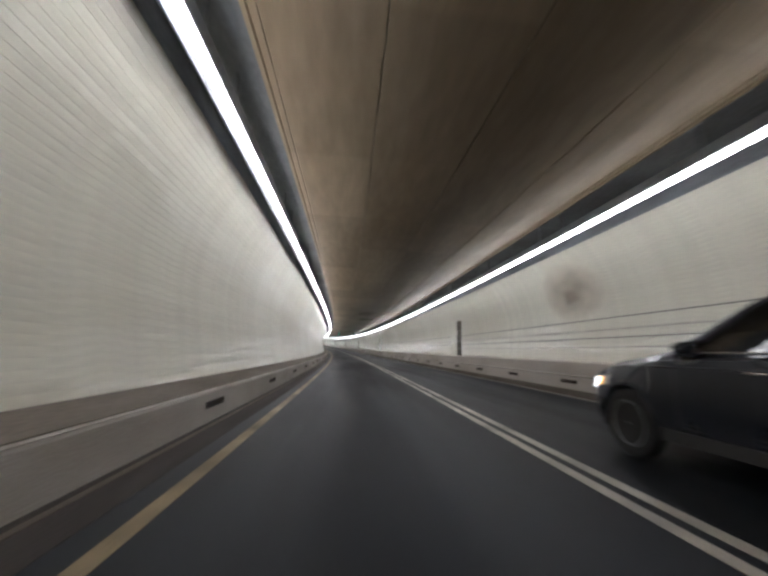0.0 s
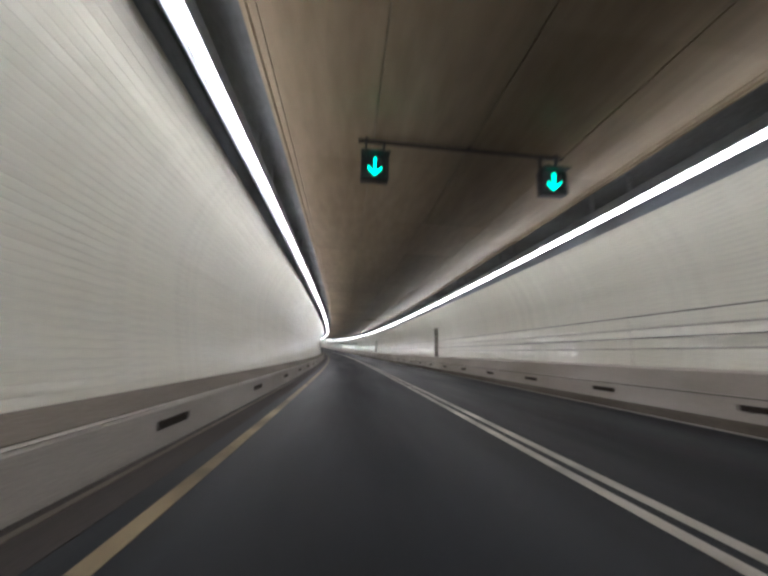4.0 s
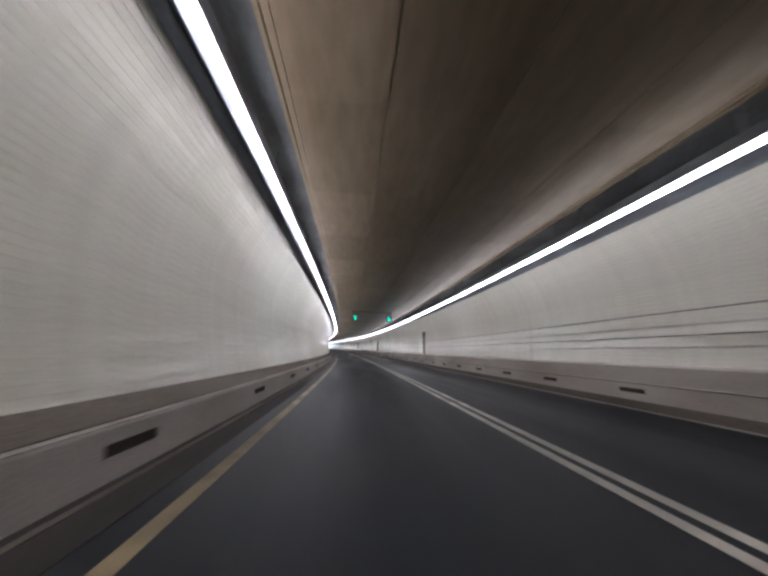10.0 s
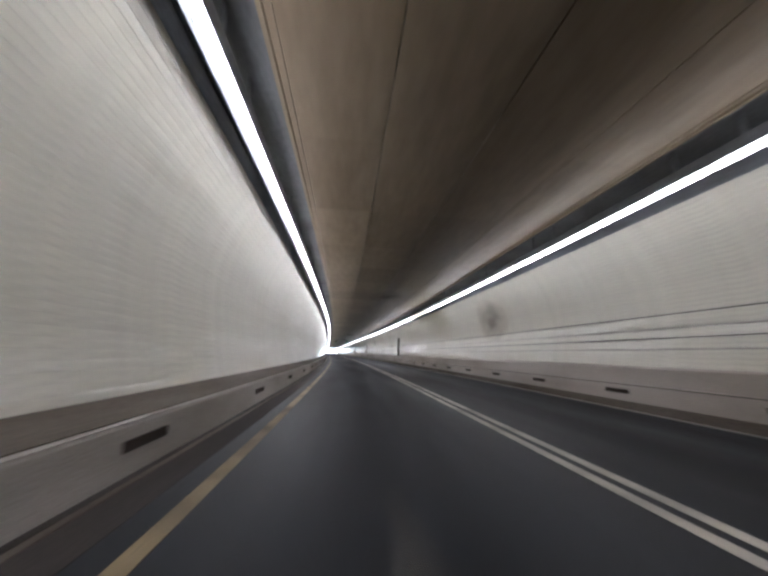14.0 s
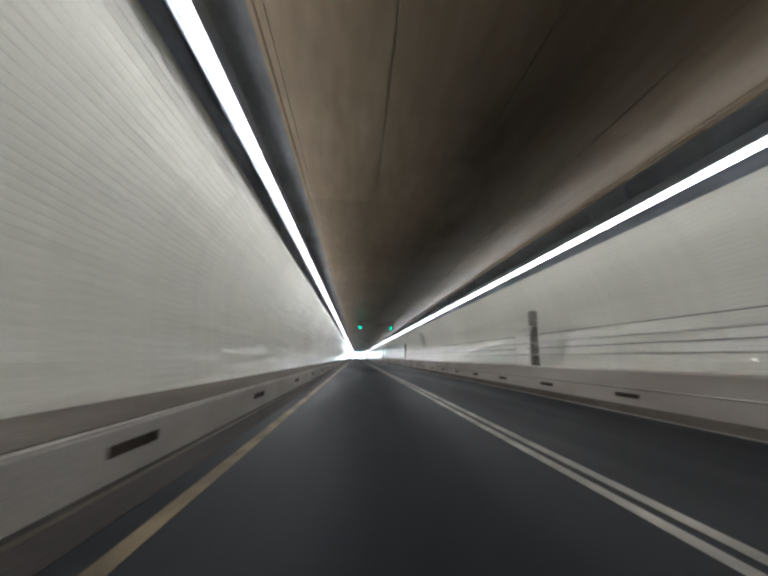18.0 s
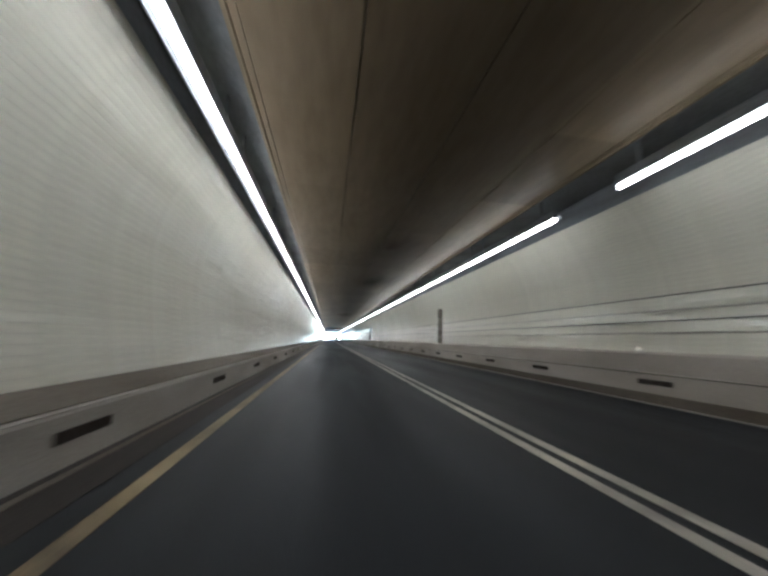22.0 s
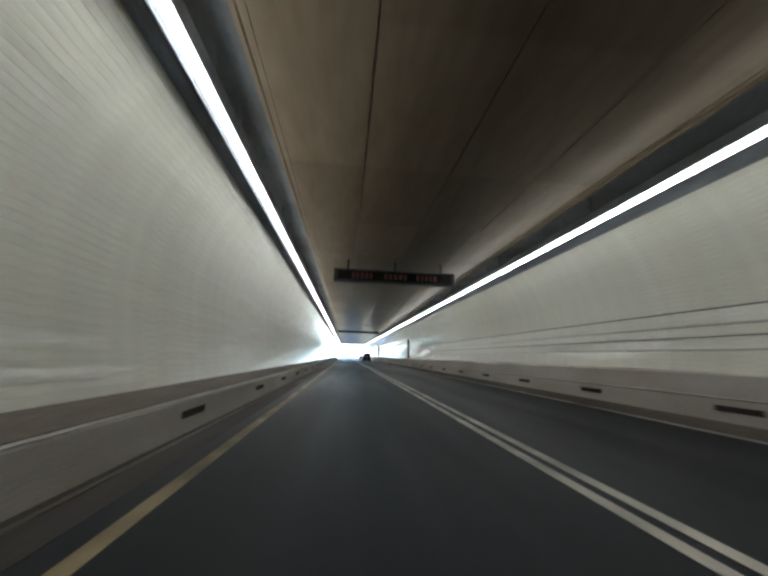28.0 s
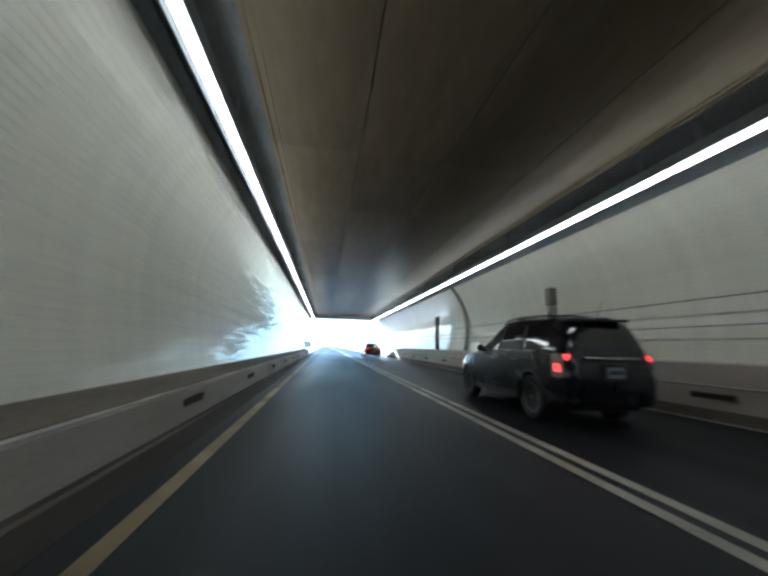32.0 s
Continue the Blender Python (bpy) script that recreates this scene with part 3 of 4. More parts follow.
def tube(path, radius, seg=8, closed_ends=True):
    bm = bmesh.new()
    rings = []
    for i, p in enumerate(path):
        a = Vector(path[max(0, i - 1)])
        b = Vector(path[min(len(path) - 1, i + 1)])
        q = (b - a).to_track_quat("Z", "Y").to_matrix()
        rings.append([bm.verts.new(Vector(p) + q @ Vector((radius * math.cos(k * math.tau / seg), radius * math.sin(k * math.tau / seg), 0))) for k in range(seg)])
    for r0, r1 in zip(rings, rings[1:]):
        for k in range(seg):
            bm.faces.new((r0[k], r0[(k + 1) % seg], r1[(k + 1) % seg], r1[k]))
    if closed_ends:
        bm.faces.new(list(reversed(rings[0])))
        bm.faces.new(rings[-1])
    return bm


CABINETS = (20.3, 58.8, 95.0, 130.2, 164.4, 204.1, 240.8, 280.4, 316.3, 351.1, 387.4, 422.6, 460.5, 497.7, 531.3, 542.6)


def build_handrails():
    """Walkway railings from cabinet to cabinet: two dark rails that stop at the gap behind each cabinet, two pale ones that run on, slim posts."""
    X = 6.62
    stops = [S_BACK + 2.0, -17.6] + list(CABINETS) + [S_EXIT + 18]
    post_me = None
    for s0, s1 in zip(stops, stops[1:]):
        h = new("handrail")
        h.matrix_world = stand(s0, X, 1.03)
        tagged(h, "grey steel handrail with four rails on the raised walkway", "handrail", group="handrails of the raised walkway")
        n = max(2, round((s1 - s0) / 4.5))
        for Z, r, m, a, b in ((2.18, 0.012, M_RAIL, 1.25, 0.3), (1.88, 0.018, M_PIPE, 0.31, 0.3), (1.67, 0.012, M_RAIL, 1.25, 0.3), (1.43, 0.018, M_PIPE, 0.31, 0.3)):
            path = [place(s0 + a + (s1 - s0 + b - a) * i / n, X, Z) for i in range(n + 1)]
            part("rail", tube(path, r), m, h, smooth=True)
        m = max(2, round((s1 - s0) / 12.0))
        for i in range(m):
            if post_me is None:
                pb = box(-0.008, -0.008, 0.0, 0.008, 0.008, 1.14, 0.002)
                bm_box(pb, -0.06, -0.06, 0.0, 0.06, 0.06, 0.012)
                post_me = bpy.data.meshes.new("post")
                pb.to_mesh(post_me)
                pb.free()
                post_me.materials.append(M_POST)
            ob = new("post", post_me)
            ob.matrix_world = stand(s0 + 1.4 + (s1 - s0 - 1.2) * i / (m - 1), X + 0.05, 1.03)
            under(ob, h)


def build_cabinets():
    """Tall narrow equipment cabinets standing on the walkway, each with an upper box, a pale plate and a lower door."""
    first = None
    for i, s in enumerate(CABINETS):
        if first is None:
            c = new("equipment_cabinet")
            part("body", box(-0.10, -0.10, 0.0, 0.12, 0.10, 1.50, 0.012), M_BOX, c)
            part("upper_box", box(-0.13, -0.125, 1.53, 0.12, 0.125, 2.10, 0.015), M_BOXDARK, c, "dark upper box")
            part("label_plate", box(-0.125, -0.095, 1.36, -0.102, 0.095, 1.46, 0.003), M_EDGE, c, "pale blank plate")
            door = part("door", box(-0.118, -0.085, 0.06, -0.102, 0.085, 1.28, 0.004), M_BOXDARK, c)
            part("handle", box(-0.14, 0.045, 0.62, -0.119, 0.07, 0.74, 0.004), M_PIPE, door)
            part("plinth", box(-0.12, -0.12, 0.0, 0.13, 0.12, 0.05, 0.004), M_SOOT, c)
            tagged(c, "tall dark grey equipment cabinet standing on the raised walkway", "cabinet", group="cabinets along the walkway")
            first = c
            c.matrix_world = stand(s, 6.76, 1.03)
        else:
            copy_thing(first, stand(s, 6.76, 1.03))
    # conduits that climb from two cabinets to the cove, and a bent rib by the mouth
    for s, w in ((59.6, 0.10), (460.8, 0.16), (539.0, 0.20)):
        k = new("wall_conduit")
        k.matrix_world = stand(s, 7.0, 1.2)
        tagged(k, "grey conduit bent up the tiled wall to the light cove", "conduit")
        prof = [(x - 0.07, z) for x, z in RWALL if z > (1.0 if w == 0.20 else 2.9)]
        pts = [place(s, x, z) for x, z in prof]
        part("pipe", tube(pts, w / 2, 10), M_BOX, k, smooth=True)
        for q in (0.3, 0.75):
            i = int(q * (len(prof) - 1))
            x, z = prof[i]
            part("bracket", tube([place(s, x + 0.05, z - 0.03), place(s, x + 0.05, z + 0.03)], w / 2 + 0.03, 10), M_BOXDARK, k)


def arrow_shape():
    """A down-pointing arrow of rows of lamps, 0.32 m high, facing -y: a slim stem and two strokes that meet in its tip."""
    bm = bmesh.new()
    for pts in (((-0.014, 0.17), (0.014, 0.17), (0.014, -0.10), (-0.014, -0.10)),
                ((-0.115, 0.0), (-0.115, -0.045), (0.0, -0.16), (0.0, -0.112)),
                ((0.115, 0.0), (0.0, -0.112), (0.0, -0.16), (0.115, -0.045))):
        a = [bm.verts.new((x, 0.0, z)) for x, z in pts]
        b = [bm.verts.new((x, 0.01, z)) for x, z in pts]
        bm.faces.new(a)
        bm.faces.new(list(reversed(b)))
        for i in range(4):
            j = (i + 1) % 4
            bm.faces.new((a[j], a[i], b[i], b[j]))
    return bm


def build_signals():
    first = None
    for s in (75.4, 204.3, 338.9):
        for X in (0.15, 3.42):
            if first is None:
                g = new("lane_signal")
                part("housing", box(-0.24, 0.0, -0.24, 0.24, 0.16, 0.24, 0.02), M_SIGN, g)
                part("face_frame", ring_frame(0.24, 0.20, 0.03), M_SIGN, g)
                part("arrow", arrow_shape(), M_GREEN, g, "lit green arrow pointing down")
                for x in (-0.16, 0.16):
                    part("bracket", box(x - 0.02, 0.12, 0.22, x + 0.02, 0.16, 0.58, 0.003), M_SIGN, g)
                v = bmesh.new()
                bm_box(v, -0.25, -0.14, 0.215, 0.25, 0.0, 0.235)
                part("visor", v, M_SIGN, g)
                for c in g.children:
                    if c.name.startswith("arrow"):
                        c.location.y = -0.014
                tagged(g, "black lane signal with a lit green arrow under the ceiling", "traffic signal", group="lane signals")
                first = g
                g.matrix_world = stand(s, X, 4.30)
            else:
                copy_thing(first, stand(s, X, 4.30))
        beam = new("signal_beam")
        beam.matrix_world = stand(s, 1.9, CEIL_Z - 0.06)
        tagged(beam, "dark steel beam across the ceiling that carries the lane signals", "beam")
        under(part("channel", box(-2.05, 0.12, -0.016, 1.85, 0.20, 0.02, 0.006), M_GUTTER), None).parent = beam
        for x in (-1.9, 0.0, 1.7):
            part("hanger", box(x - 0.03, 0.12, 0.02, x + 0.03, 0.2, 0.06), M_GUTTER).parent = beam


def ring_frame(r, q, deep):
    """A square frame in the x-z plane, outer half-width r, inner q."""
    bm = bmesh.new()
    for x0, z0, x1, z1 in ((-r, q, r, r), (-r, -r, r, -q), (-r, -q, -q, q), (q, -q, r, q)):
        bm_box(bm, x0, -deep, z0, x1, 0.0, z1)
    return bm


def build_message_sign():
    g = new("message_sign")
    tagged(g, "long black electronic message sign with faint red lettering", "message sign")
    part("housing", box(-2.45, 0.0, -0.26, 2.45, 0.30, 0.26, 0.02), M_SIGN, g)
    part("window", box(-2.30, -0.012, -0.19, 2.30, -0.002, 0.19, 0.003), M_SIGNGLASS, g, "dark glossy display window")
    rnd = random.Random(4)
    x = -1.75
    for word in range(3):
        w = part("text_bar", text_bars(x, 0.95, rnd), M_AMBERDOT, g, "unreadable faint red lettering")
        x += 1.30
    for x in (-1.9, 0.0, 1.9):
        part("bracket", box(x - 0.04, 0.10, 0.25, x + 0.04, 0.18, 0.67, 0.004), M_SIGN, g)
    g.matrix_world = stand(473.4, 1.75, 4.28)


def text_bars(x0, width, rnd):
    bm = bmesh.new()
    x = x0
    while x < x0 + width - 0.1:
        w = 0.14 + 0.04 * rnd.random()
        bm_box(bm, x, -0.022, -0.11, x + w * 0.75, -0.016, 0.11)
        x += w + 0.03
    return bm


def fading(name, base, rough, power, strength):
    """A stain with soft uneven edges: clear towards its rim."""
    m = material(name, base, rough=rough, vary=0.3, scale=1.5, grain=20, bump=0.0, uv=True)
    t = m.node_tree
    b = t.nodes["Principled BSDF"]
    co = t.nodes.new("ShaderNodeTexCoord")
    mp = t.nodes.new("ShaderNodeMapping")
    mp.inputs["Location"].default_value = (-1, -1, 0)
    mp.inputs["Scale"].default_value = (2, 2, 0)
    t.links.new(co.outputs["UV"], mp.inputs[0])
    g = t.nodes.new("ShaderNodeTexGradient")
    g.gradient_type = "SPHERICAL"
    t.links.new(mp.outputs[0], g.inputs[0])
    n = t.nodes.new("ShaderNodeTexNoise")
    n.inputs["Scale"].default_value, n.inputs["Detail"].default_value = 4.0, 6
    t.links.new(co.outputs["UV"], n.inputs["Vector"])
    p = t.nodes.new("ShaderNodeMath")
    p.operation = "POWER"
    p.inputs[1].default_value = power
    t.links.new(g.outputs[1], p.inputs[0])
    q = t.nodes.new("ShaderNodeMath")
    q.operation = "MULTIPLY"
    q.use_clamp = True
    t.links.new(p.outputs[0], q.inputs[0])
    r = t.nodes.new("ShaderNodeMapRange")
    r.inputs[1].default_value, r.inputs[2].default_value, r.inputs[3].default_value, r.inputs[4].default_value = 0.25, 0.75, strength * 0.4, strength * 1.5
    t.links.new(n.outputs[0], r.inputs[0])
    t.links.new(r.outputs[0], q.inputs[1])
    t.links.new(q.outputs[0], b.inputs["Alpha"])
    return m


M_STAINWALL = fading("brown_stain", (0.34, 0.245, 0.17), 0.45, 0.8, 0.5)
M_SOOTDRIFT = fading("ceiling_soot", (0.05, 0.043, 0.036), 0.3, 1.2, 0.45)
M_SOOTDRIFT.node_tree.nodes["Principled BSDF"].inputs["Specular IOR Level"].default_value = 0.07
M_WORN = fading("worn_pale_road", (0.30, 0.29, 0.27), 0.7, 0.5, 0.7)


def unit_patch(name, corner, n, m, mat, parent, label):
    """A thin curved sheet over corner(u, v), u and v from 0 to 1."""
    verts = [corner(i / n, j / m) for j in range(m + 1) for i in range(n + 1)]
    uvs = [(i / n, j / m) for j in range(m + 1) for i in range(n + 1)]
    faces = [(j * (n + 1) + i, j * (n + 1) + i + 1, (j + 1) * (n + 1) + i + 1, (j + 1) * (n + 1) + i) for j in range(m) for i in range(n)]
    ob = new(name, mesh_of(name, verts, faces, mat, uvs))
    ob["label"] = label
    return under(ob, parent)


def wall_x(z):
    zs = [p[1] for p in RWALL]
    xs = [p[0] for p in RWALL]
    return float(np.interp(z, zs, xs))


def build_stains():
    wall = bpy.data.objects["wall_right"]
    for s, half, z0, z1 in ((10.3, 1.5, 2.3, 4.2), (255.4, 1.8, 1.9, 4.2), (306.5, 1.3, 2.4, 4.2), (340.3, 1.6, 2.2, 4.25)):
        unit_patch("soot_stain", lambda u, v, s=s, half=half, z0=z0, z1=z1: place(s - half + 2 * half * u, wall_x(z0 + (z1 - z0) * v) - 0.004, z0 + (z1 - z0) * v), 6, 8, M_STAINWALL, wall, "soft brown soot stain on the tiles")
    for s, X, half, wide in ((35.0, 1.9, 3.0, 1.3), (42.0, 2.4, 2.5, 1.4), (109.4, 3.3, 3.2, 1.3), (143.6, 2.2, 2.8, 1.5), (147.5, 3.0, 3.5, 1.2), (308.4, 2.1, 3.0, 1.5), (312.5, 2.6, 3.5, 1.3),
                             (260.6, 2.6, 2.6, 1.6), (343.0, 2.6, 4.0, 1.5), (380.0, 2.5, 2.6, 1.3), (389.0, 2.8, 4.0, 1.6), (421.0, 2.3, 4.5, 1.6), (503.0, 2.4, 2.0, 1.0)):
        unit_patch("soot_drift", lambda u, v, s=s, half=half, X=X, wide=wide: place(s - half + 2 * half * u, X - wide + 2 * wide * v, CEIL_Z - 0.004), 6, 4, M_SOOTDRIFT,
                   bpy.data.objects["ceiling"], "soft black soot drift under the ceiling panels")
    road = bpy.data.objects["road"]
    for s0, s1, x0, x1 in ((221.0, 232.0, -1.9, 2.6), (223.0, 240.0, -1.75, -0.75), (224.0, 242.0, -0.25, 0.45), (223.0, 235.0, 1.25, 2.15), (230.6, 232.2, -2.2, 2.2), (66.8, 70.6, 2.7, 5.2), (221.0, 225.0, 2.9, 4.9)):
        unit_patch("worn_patch", lambda u, v, s0=s0, s1=s1, x0=x0, x1=x1: place(s0 + (s1 - s0) * u, x0 + (x1 - x0) * v, 0.009 + 0.0005 * (s0 % 7)), 6, 4, M_WORN, road, "pale worn patch in the asphalt")


build_slots()
build_handrails()
build_cabinets()
build_signals()
build_message_sign()
build_stains()


# ---------------------------------------------------------------- vehicles
M_PAINT = material("dark_car_paint", (0.012, 0.014, 0.021), rough=0.3, vary=0.1, scale=2.0, grain=300, bump=0.0, coat=0.8, spec=0.15)
M_PAINTRED = material("dark_red_car_paint", (0.10, 0.012, 0.012), rough=0.28, vary=0.1, scale=2.0, grain=300, bump=0.0, coat=1.0)
M_TINT = material("tinted_glass", (0.008, 0.009, 0.010), rough=0.05, vary=0.05, bump=0.0, spec=0.8, rough_vary=0.02)
M_TRIM = material("black_trim", (0.02, 0.02, 0.02), rough=0.6, vary=0.1)
M_TYRE = material("tyre_rubber", (0.018, 0.018, 0.018), rough=0.85, vary=0.2)
M_ALLOY = material("alloy_rim", (0.45, 0.45, 0.46), rough=0.35, metal=1.0, vary=0.15)
M_CHROME = material("chrome_trim", (0.7, 0.7, 0.72), rough=0.12, metal=1.0, vary=0.05)
M_TAIL = glow("lit_tail_lamp", (1.0, 0.03, 0.025), 1.0)
M_LENS = material("clear_lamp_lens", (0.45, 0.44, 0.45), rough=0.15, vary=0.1, bump=0.0, coat=1.0)
M_HEAD = glow("lit_head_lamp", (1.0, 0.93, 0.8), 0.9)
M_AMBER = glow("lit_amber_lamp", (1.0, 0.45, 0.08), 0.5)
M_PLATE = material("number_plate", (0.30, 0.34, 0.40), rough=0.4, vary=0.1)
M_PLATEBAR = material("plate_bars", (0.05, 0.07, 0.16), rough=0.5)

SUV_KEYS = (
    # y, underside, half width, belt height, half width there, top height, half width of the top
    (-1.00, 0.46, 0.70, 0.78, 0.70, 0.84, 0.58),
    (-0.96, 0.36, 0.82, 0.90, 0.80, 0.96, 0.66),
    (-0.88, 0.32, 0.88, 1.04, 0.85, 1.14, 0.68),
    (-0.78, 0.30, 0.90, 1.12, 0.87, 1.40, 0.66),
    (-0.64, 0.29, 0.905, 1.13, 0.88, 1.63, 0.62),
    (-0.45, 0.28, 0.91, 1.13, 0.88, 1.69, 0.62),
    (0.60, 0.27, 0.91, 1.11, 0.89, 1.73, 0.64),
    (1.20, 0.27, 0.91, 1.09, 0.89, 1.70, 0.64),
    (1.58, 0.27, 0.91, 1.08, 0.89, 1.58, 0.63),
    (1.98, 0.27, 0.91, 1.07, 0.89, 1.37, 0.66),
    (2.36, 0.27, 0.91, 1.06, 0.88, 1.17, 0.70),
    (2.70, 0.27, 0.91, 1.02, 0.87, 1.10, 0.70),
    (3.15, 0.27, 0.89, 0.97, 0.84, 1.04, 0.68),
    (3.42, 0.28, 0.84, 0.88, 0.79, 0.95, 0.62),
    (3.57, 0.31, 0.76, 0.74, 0.72, 0.82, 0.55),
    (3.64, 0.38, 0.62, 0.60, 0.60, 0.64, 0.46),
)
SEDAN_KEYS = (
    (-1.10, 0.44, 0.66, 0.70, 0.66, 0.76, 0.54),
    (-1.05, 0.34, 0.78, 0.82, 0.76, 0.90, 0.62),
    (-0.92, 0.28, 0.86, 0.90, 0.83, 1.00, 0.66),
    (-0.55, 0.24, 0.88, 0.92, 0.85, 1.04, 0.66),
    (-0.15, 0.22, 0.88, 0.92, 0.86, 1.24, 0.58),
    (0.25, 0.22, 0.88, 0.92, 0.86, 1.42, 0.55),
    (1.00, 0.22, 0.88, 0.91, 0.86, 1.46, 0.56),
    (1.55, 0.22, 0.88, 0.90, 0.86, 1.36, 0.56),
    (2.20, 0.22, 0.88, 0.88, 0.85, 0.98, 0.64),
    (2.90, 0.22, 0.87, 0.82, 0.82, 0.88, 0.64),
    (3.40, 0.24, 0.80, 0.70, 0.75, 0.76, 0.56),
    (3.52, 0.34, 0.60, 0.52, 0.58, 0.56, 0.44),
)


class Shell:
    """A car body lofted along y (forward), with the means to lay panels on its skin."""

    def __init__(self, keys):
        k = np.array(keys)
        self.ys = np.arange(k[0, 0], k[-1, 0] + 1e-6, 0.03)
        cols = [np.interp(self.ys, k[:, 0], k[:, j]) for j in range(1, 7)]
        ker = np.exp(-0.5 * (np.arange(-3, 4) / 1.4) ** 2)
        ker /= ker.sum()
        self.cols = []
        for c in cols:
            p = np.concatenate([np.full(3, c[0]), c, np.full(3, c[-1])])
            self.cols.append(np.convolve(p, ker, "valid"))

    def at(self, y):
        return [float(np.interp(y, self.ys, c)) for c in self.cols]

    def half(self, y):
        """The right half of the ring at y, from the underside's middle to the top's middle."""
        zb, w, zm, wm, zt, wt = self.at(y)
        h = zm - zb
        g = zt - zm
        return [(0.0, zb + 0.02), (w * 0.80, zb), (w * 0.95, zb + 0.04), (w * 0.995, zb + h * 0.22), (w, zb + h * 0.50), (w * 0.995, zb + h * 0.78), (wm + 0.012, zm - 0.045),
                (wm, zm), (wm - 0.035, zm + min(0.02, g * 0.2)), (wm + (wt - wm) * 0.42, zm + g * 0.50), (wt + 0.035, zt - g * 0.12), (wt, zt - g * 0.035), (wt * 0.75, zt + 0.008), (0.0, zt + 0.022)]

    def side(self, y, z):
        pts = self.half(y)[3:13]
        zs = [p[1] for p in pts]
        return float(np.interp(z, zs, [p[0] for p in pts]))

    def top(self, x, y):
        pts = self.half(y)[10:]
        xs = [p[0] for p in reversed(pts)]
        return float(np.interp(abs(x), xs, [p[1] for p in reversed(pts)]))

    def mesh(self):
        bm = bmesh.new()
        rings = []
        for y in self.ys:
            h = self.half(y)
            ring = [(x, z) for x, z in h] + [(-x, z) for x, z in reversed(h[1:-1])]
            rings.append([bm.verts.new((x, float(y), z)) for x, z in ring])
        n = len(rings[0])
        for a, b in zip(rings, rings[1:]):
            for i in range(n):
                bm.faces.new((a[i], a[(i + 1) % n], b[(i + 1) % n], b[i]))
        bm.faces.new(rings[0])
        bm.faces.new(list(reversed(rings[-1])))
        return bm

    def side_panel(self, sign, lower, upper, proud=0.006, n=10, m=5):
        """A sheet on one flank between two lines of (y, z) points, with a turned-in rim."""
        bm = bmesh.new()

        def on(line, q):
            f = q * (len(line) - 1)
            i = min(int(f), len(line) - 2)
            r = f - i
            return [line[i][k] * (1 - r) + line[i + 1][k] * r for k in (0, 1)]

        grid = []
        for j in range(m + 1):
            row = []
            for i in range(n + 1):
                a, b = on(lower, i / n), on(upper, i / n)
                y, z = a[0] + (b[0] - a[0]) * j / m, a[1] + (b[1] - a[1]) * j / m
                row.append(bm.verts.new((sign * (self.side(y, z) + proud), y, z)))
            grid.append(row)
        self.sheet(bm, grid, Vector((-sign * 0.02, 0, 0)))
        return bm

    def top_panel(self, y0, y1, f0, f1, proud=0.006, n=10, m=8):
        """A sheet across the upper skin from y0 to y1; f0, f1 are parts of the top's half width."""
        bm = bmesh.new()
        grid = []
        for j in range(m + 1):
            y = y0 + (y1 - y0) * j / m
            wt = self.at(y)[5]
            f = f0 + (f1 - f0) * j / m
            grid.append([bm.verts.new((wt * f * (2 * i / n - 1), y, self.top(wt * f * (2 * i / n - 1), y) + proud)) for i in range(n + 1)])
        self.sheet(bm, grid, Vector((0, 0, -0.02)))
        return bm

    @staticmethod
    def sheet(bm, grid, back):
        m, n = len(grid) - 1, len(grid[0]) - 1
        low = [[bm.verts.new(v.co + back) for v in row] for row in grid]
        for j in range(m):
            for i in range(n):
                bm.faces.new((grid[j][i], grid[j][i + 1], grid[j + 1][i + 1], grid[j + 1][i]))
                bm.faces.new((low[j + 1][i], low[j + 1][i + 1], low[j][i + 1], low[j][i]))
        rim = [(0, i) for i in range(n)] + [(j, n) for j in range(m)] + [(m, i) for i in range(n, 0, -1)] + [(j, 0) for j in range(m, 0, -1)]
        for a, b in zip(rim, rim[1:] + rim[:1]):
            bm.faces.new((grid[b[0]][b[1]], grid[a[0]][a[1]], low[a[0]][a[1]], low[b[0]][b[1]]))


def lathe(profile, seg=28):
    """A solid of revolution about the x axis; profile of (x, r)."""
    bm = bmesh.new()
    rings = [[bm.verts.new((x, r * math.cos(k * math.tau / seg), r * math.sin(k * math.tau / seg))) for k in range(seg)] for x, r in profile]
    for a, b in zip(rings, rings[1:]):
        for k in range(seg):
            bm.faces.new((a[k], a[(k + 1) % seg], b[(k + 1) % seg], b[k]))
    bm.faces.new(rings[0])
    bm.faces.new(list(reversed(rings[-1])))
    return bm


